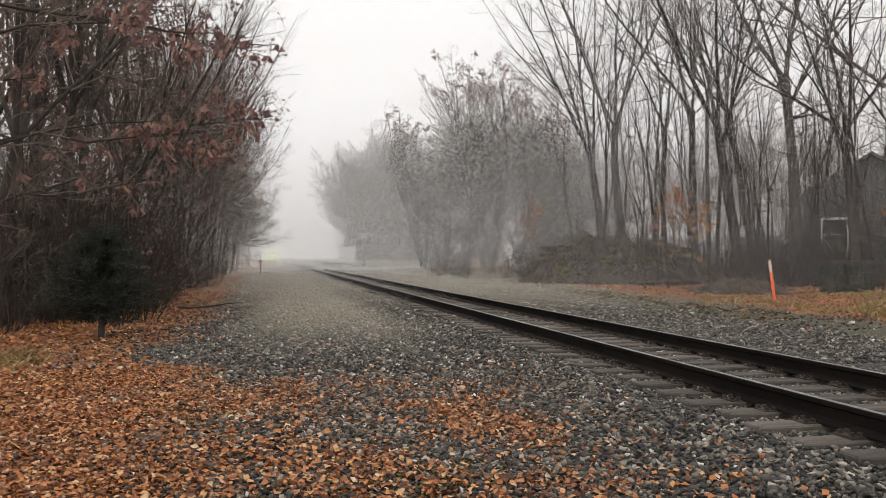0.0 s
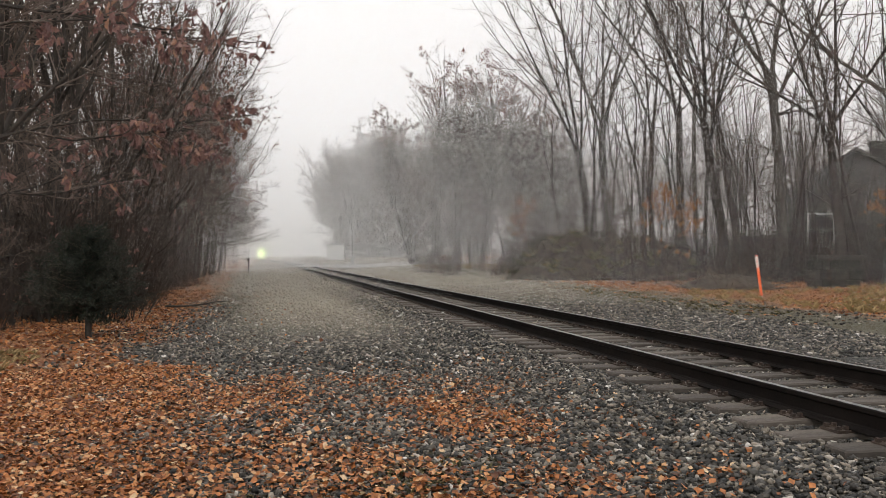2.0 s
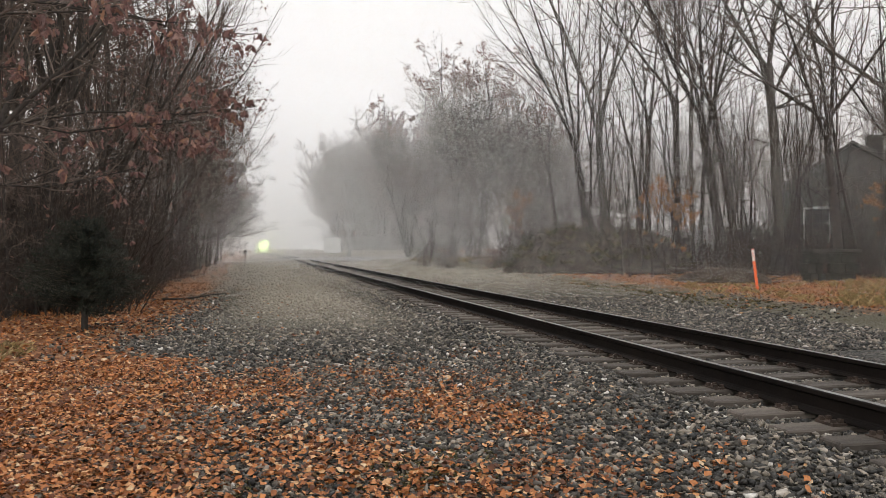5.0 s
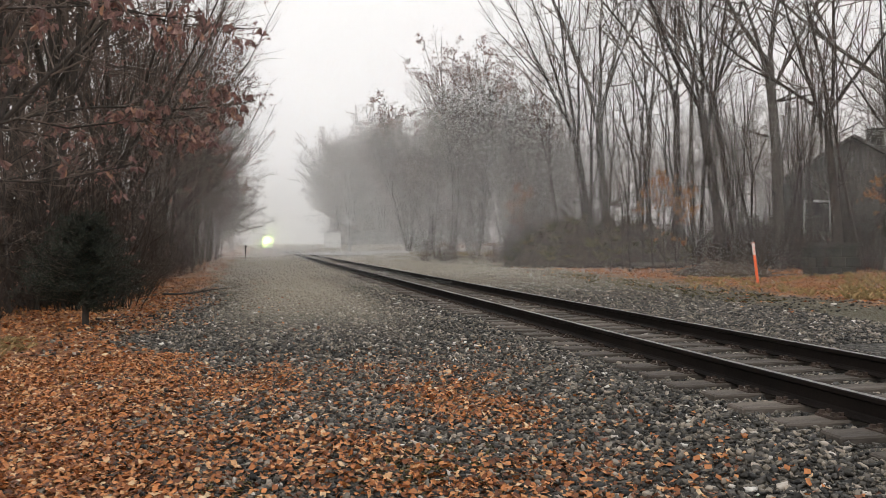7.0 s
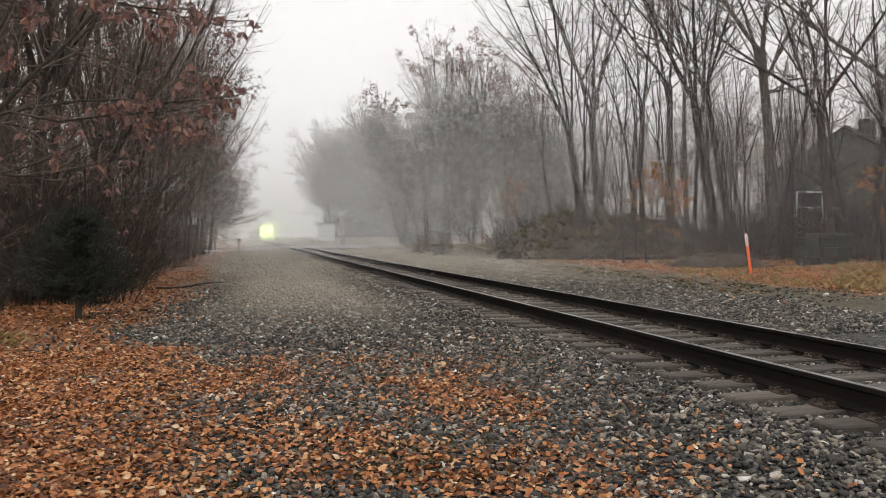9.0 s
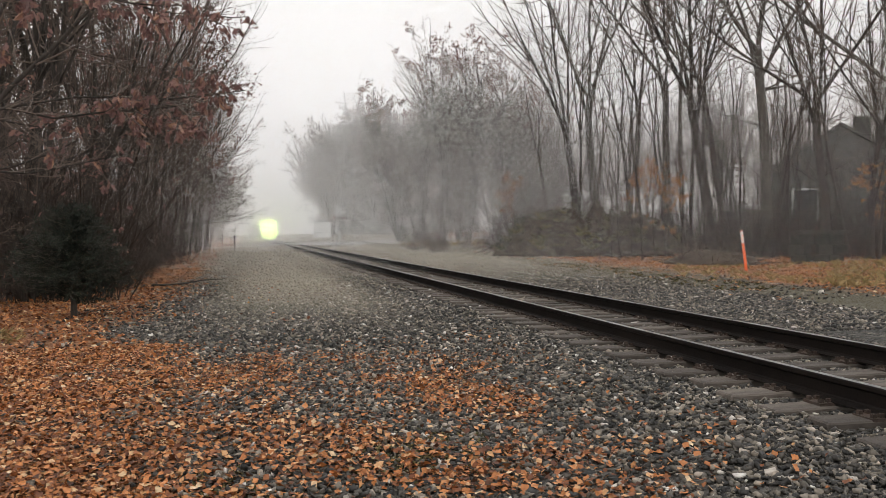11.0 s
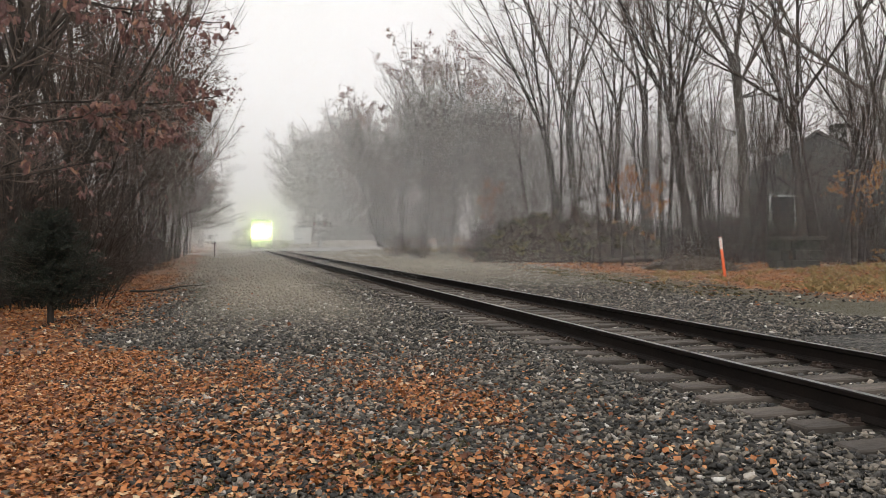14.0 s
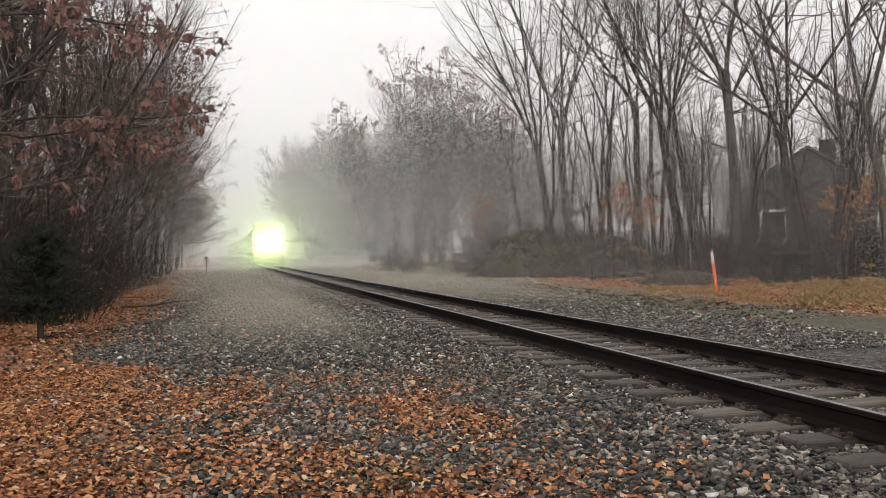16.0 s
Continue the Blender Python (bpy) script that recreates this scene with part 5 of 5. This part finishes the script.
def on_tie(x, y, g):
    """Ties are mostly swept clean; their outer ends are half buried."""
    a = abs(x - TRACK_X)
    return a < 1.3 and min(abs(y - t) for t in TIES) < 0.145 and g.random() < (0.985 if a < 1.12 else 0.6)


def stones():
    g = np.random.default_rng(3)
    shapes = CUBE[None] + g.uniform(-0.30, 0.30, (60, 8, 3))
    pts, size = [], []
    for n, x0, x1, y0, y1, s0, s1 in ((78000, -2.4, 7.6, 3.0, 9.5, 0.016, 0.044), (40000, -3.0, 11, 9.5, 17, 0.024, 0.052), (26000, -3.0, 16.5, 14, 31, 0.035, 0.07), (6000, -3, 17, 31, 52, 0.07, 0.115), (6500, -3.5, 12, 52, 86, 0.09, 0.15)):
        p = scatter(n, x0, x1, y0, y1, g)
        keep = np.array([g.random() > 0.92 * litter_share(x, y) and g.random() > 0.8 * smooth(8.8, 10.0, x - 0.1 * y + noise.noise(Vector((x * 0.5, y * 0.5, 4)))) and abs(abs(x - TRACK_X) - 0.7525) > 0.10 and not on_tie(x, y, g) for x, y in p])
        p = p[keep]
        pts.append(p)
        size.append(s0 + (s1 - s0) * g.random(len(p)) ** 1.6)
    p, s = np.concatenate(pts), np.concatenate(size)
    n = len(p)
    gz = np.array([ground_z(x, y) for x, y in p])
    sc = np.stack([s * g.uniform(0.8, 1.5, n), s * g.uniform(0.6, 1.0, n), s * g.uniform(0.3, 0.7, n)], 1)
    V = shapes[g.integers(0, 60, n)] * sc[:, None, :]
    V = np.einsum("nij,nkj->nki", turns(n, g, 0.42), V)
    ctr = np.column_stack([p, gz + sc[:, 2] * g.uniform(0.05, 0.55, n) + 0.004])
    # the stretch nearest to the standpoint is made of single stones
    near = (p[:, 1] < 5.2) & (p[:, 1] > 4.3) & (p[:, 0] > 0.3) & (p[:, 0] < 2.6)
    pick = np.nonzero(near)[0][:300]
    ground_ob = bpy.data.objects["ground"]
    for i in pick:
        me = array_mesh("stone", V[i], CUBE_F.ravel(), np.arange(6) * 4, M["stone_one"])
        o = new("stone", me)
        o.parent = ground_ob
        o.location = ctr[i]
    rest = np.ones(n, bool)
    rest[pick] = False
    W = (V + ctr[:, None, :])[rest]
    k = len(W)
    loops = (CUBE_F[None] + 8 * np.arange(k)[:, None, None]).ravel()
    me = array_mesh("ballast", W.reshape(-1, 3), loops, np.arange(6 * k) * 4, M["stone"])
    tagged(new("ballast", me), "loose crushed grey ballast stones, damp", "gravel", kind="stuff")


LEAF_V = np.array([(0, 0, 0), (0.22, 0.22, .08), (0.42, 0.5, .14), (0.2, 0.72, .06), (0, 1.0, -0.06),
                   (-0.2, 0.72, .06), (-0.42, 0.5, .14), (-0.22, 0.22, .08)]) - np.array((0, 0.5, 0))
LEAF_L = np.array([0, 1, 2, 3, 4, 4, 5, 6, 7, 0])


def fallen_leaves():
    g = np.random.default_rng(9)
    pts, size = [], []
    for n, x0, x1, y0, y1, s0, s1 in ((110000, -5.0, 3.2, 3.4, 10.5, 0.024, 0.058), (30000, -9, 1, 10.5, 34, 0.04, 0.085), (26000, 10, 26, 14, 34, 0.04, 0.095), (8000, 13, 34, 30, 56, 0.09, 0.15)):
        p = scatter(n, x0, x1, y0, y1, g)
        p = p[np.array([g.random() < litter_share(x, y) for x, y in p])]
        pts.append(p)
        size.append(s0 + (s1 - s0) * g.random(len(p)))
    p, s = np.concatenate(pts), np.concatenate(size)
    n = len(p)
    gz = np.array([ground_z(x, y) for x, y in p])
    sc = np.stack([s * g.uniform(0.8, 1.4, n), s, s * g.uniform(-0.6, 1.4, n)], 1)
    V = np.einsum("nij,nkj->nki", turns(n, g, 0.38), LEAF_V[None] * sc[:, None, :])
    ctr = np.column_stack([p, gz + 0.012 + 0.03 * g.random(n)])
    near = (p[:, 1] < 5.4) & (p[:, 1] > 4.2) & (p[:, 0] > -1.2) & (p[:, 0] < 1.2)
    pick = np.nonzero(near)[0][:280]
    ground_ob = bpy.data.objects["ground"]
    lm = palette_mat("litter_one", [(0, (0.06, 0.025, 0.014)), (0.25, (0.16, 0.055, 0.022)), (0.5, (0.30, 0.115, 0.04)), (0.75, (0.42, 0.185, 0.065)), (1, (0.52, 0.32, 0.16))], 0.55, 50, 0.15, obj=True)
    for i in pick:
        me = array_mesh("leaf", V[i], LEAF_L, np.array([0, 5]), lm)
        o = new("leaf", me)
        o.parent = ground_ob
        o.location = ctr[i]
    rest = np.ones(n, bool)
    rest[pick] = False
    W = (V + ctr[:, None, :])[rest]
    k = len(W)
    loops = (LEAF_L[None] + 8 * np.arange(k)[:, None]).ravel()
    me = array_mesh("fallen_leaves", W.reshape(-1, 3), loops, np.arange(2 * k) * 5, M["litter"])
    tagged(new("fallen_leaves", me), "carpet of damp orange-brown fallen leaves", "leaves", kind="stuff")


stones()
fallen_leaves()


def dry_grass():
    rng = random.Random(12)
    V, F = [], []
    for i in range(1500):
        az, dist = rng.uniform(30, 49), rng.uniform(22, 38)
        x, y = dist * math.sin(radians(az)), dist * math.cos(radians(az))
        q = x - 0.10 * y + 1.5 * noise.noise(Vector((x * 0.4, y * 0.4, 0)))
        if q < 12.2 or rng.random() < (0.8 if az < 40 else 0.35):
            continue
        tuft(V, F, rng, Vector((x, y, ground_z(x, y) - 0.02)), 9, rng.uniform(0.08, 0.28), 0.6)
    for i in range(380):
        az, dist = rng.uniform(11.0, 24), rng.uniform(68, 80)
        x, y = dist * math.sin(radians(az)), dist * math.cos(radians(az))
        tuft(V, F, rng, Vector((x, y, ground_z(x, y) - 0.02)), 8, rng.uniform(0.15, 0.5), 0.5)
    for i in range(500):
        x, y = rng.uniform(-7.5, -3.0), rng.uniform(9.6, 12.6)
        tuft(V, F, rng, Vector((x, y, ground_z(x, y) - 0.02)), 8, rng.uniform(0.05, 0.16), 0.7)
    ob = raw_part("dry_grass", V, F, M["straw"], None)
    tagged(ob, "tufts of straw-coloured dry grass among the leaves", "grass", kind="stuff")


dry_grass()


def fallen_branch():
    rng = random.Random(41)
    ob = empty("fallen_branch", pose(-1.6, 22.7, ground_z(-1.6, 22.7) + 0.06, 0, 0, 12), "fallen dead branch lying on the leaf litter", "branch")
    V, F = [], []
    p, d = bough(rng, Vector((-0.9, 0, 0)), Vector((1, 0.1, 0.05)), 1.9, 6, 0.12, 0.0)
    tube(V, F, p, [0.035, 0.033, 0.03, 0.026, 0.02, 0.014, 0.006], 6)
    raw_part("stem", V, F, M["bark_pale"], ob, smooth=True)
    for k, side in ((2, 1), (3, -1), (4, 1)):
        V, F = [], []
        q, d = bough(rng, p[k], Vector((0.8, 0.5 * side, 0.45)), rng.uniform(0.35, 0.6), 4, 0.15, 0.0)
        tube(V, F, q, [0.016, 0.013, 0.010, 0.007, 0.003], 4)
        raw_part("side_twig", V, F, M["bark_pale"], ob)


def moss_patches():
    """Low olive moss and grass that has seeded among the stones."""
    rng = random.Random(52)
    V, F = [], []
    for cx, cy, r, n in ((0.9, 4.75, 0.35, 170), (1.35, 5.1, 0.3, 90), (-0.1, 4.5, 0.25, 60), (2.0, 6.0, 0.3, 50)):
        for i in range(n):
            x, y = rng.gauss(cx, r * 0.6), rng.gauss(cy, r * 0.6)
            tuft(V, F, rng, Vector((x, y, ground_z(x, y))), 5, rng.uniform(0.02, 0.04), 0.9)
    for i in range(900):
        x, y = rng.uniform(10.5, 17), rng.uniform(17, 34)
        if 9.2 < x - 0.1 * y + noise.noise(Vector((x * 0.4, y * 0.4, 7))) < 11.5:
            tuft(V, F, rng, Vector((x, y, ground_z(x, y) - 0.01)), 7, rng.uniform(0.04, 0.12), 0.8)
    tagged(raw_part("moss_patch", V, F, M["moss"], None), "low olive moss and grass among the stones", "moss", kind="stuff")


fallen_branch()
moss_patches()


motions()
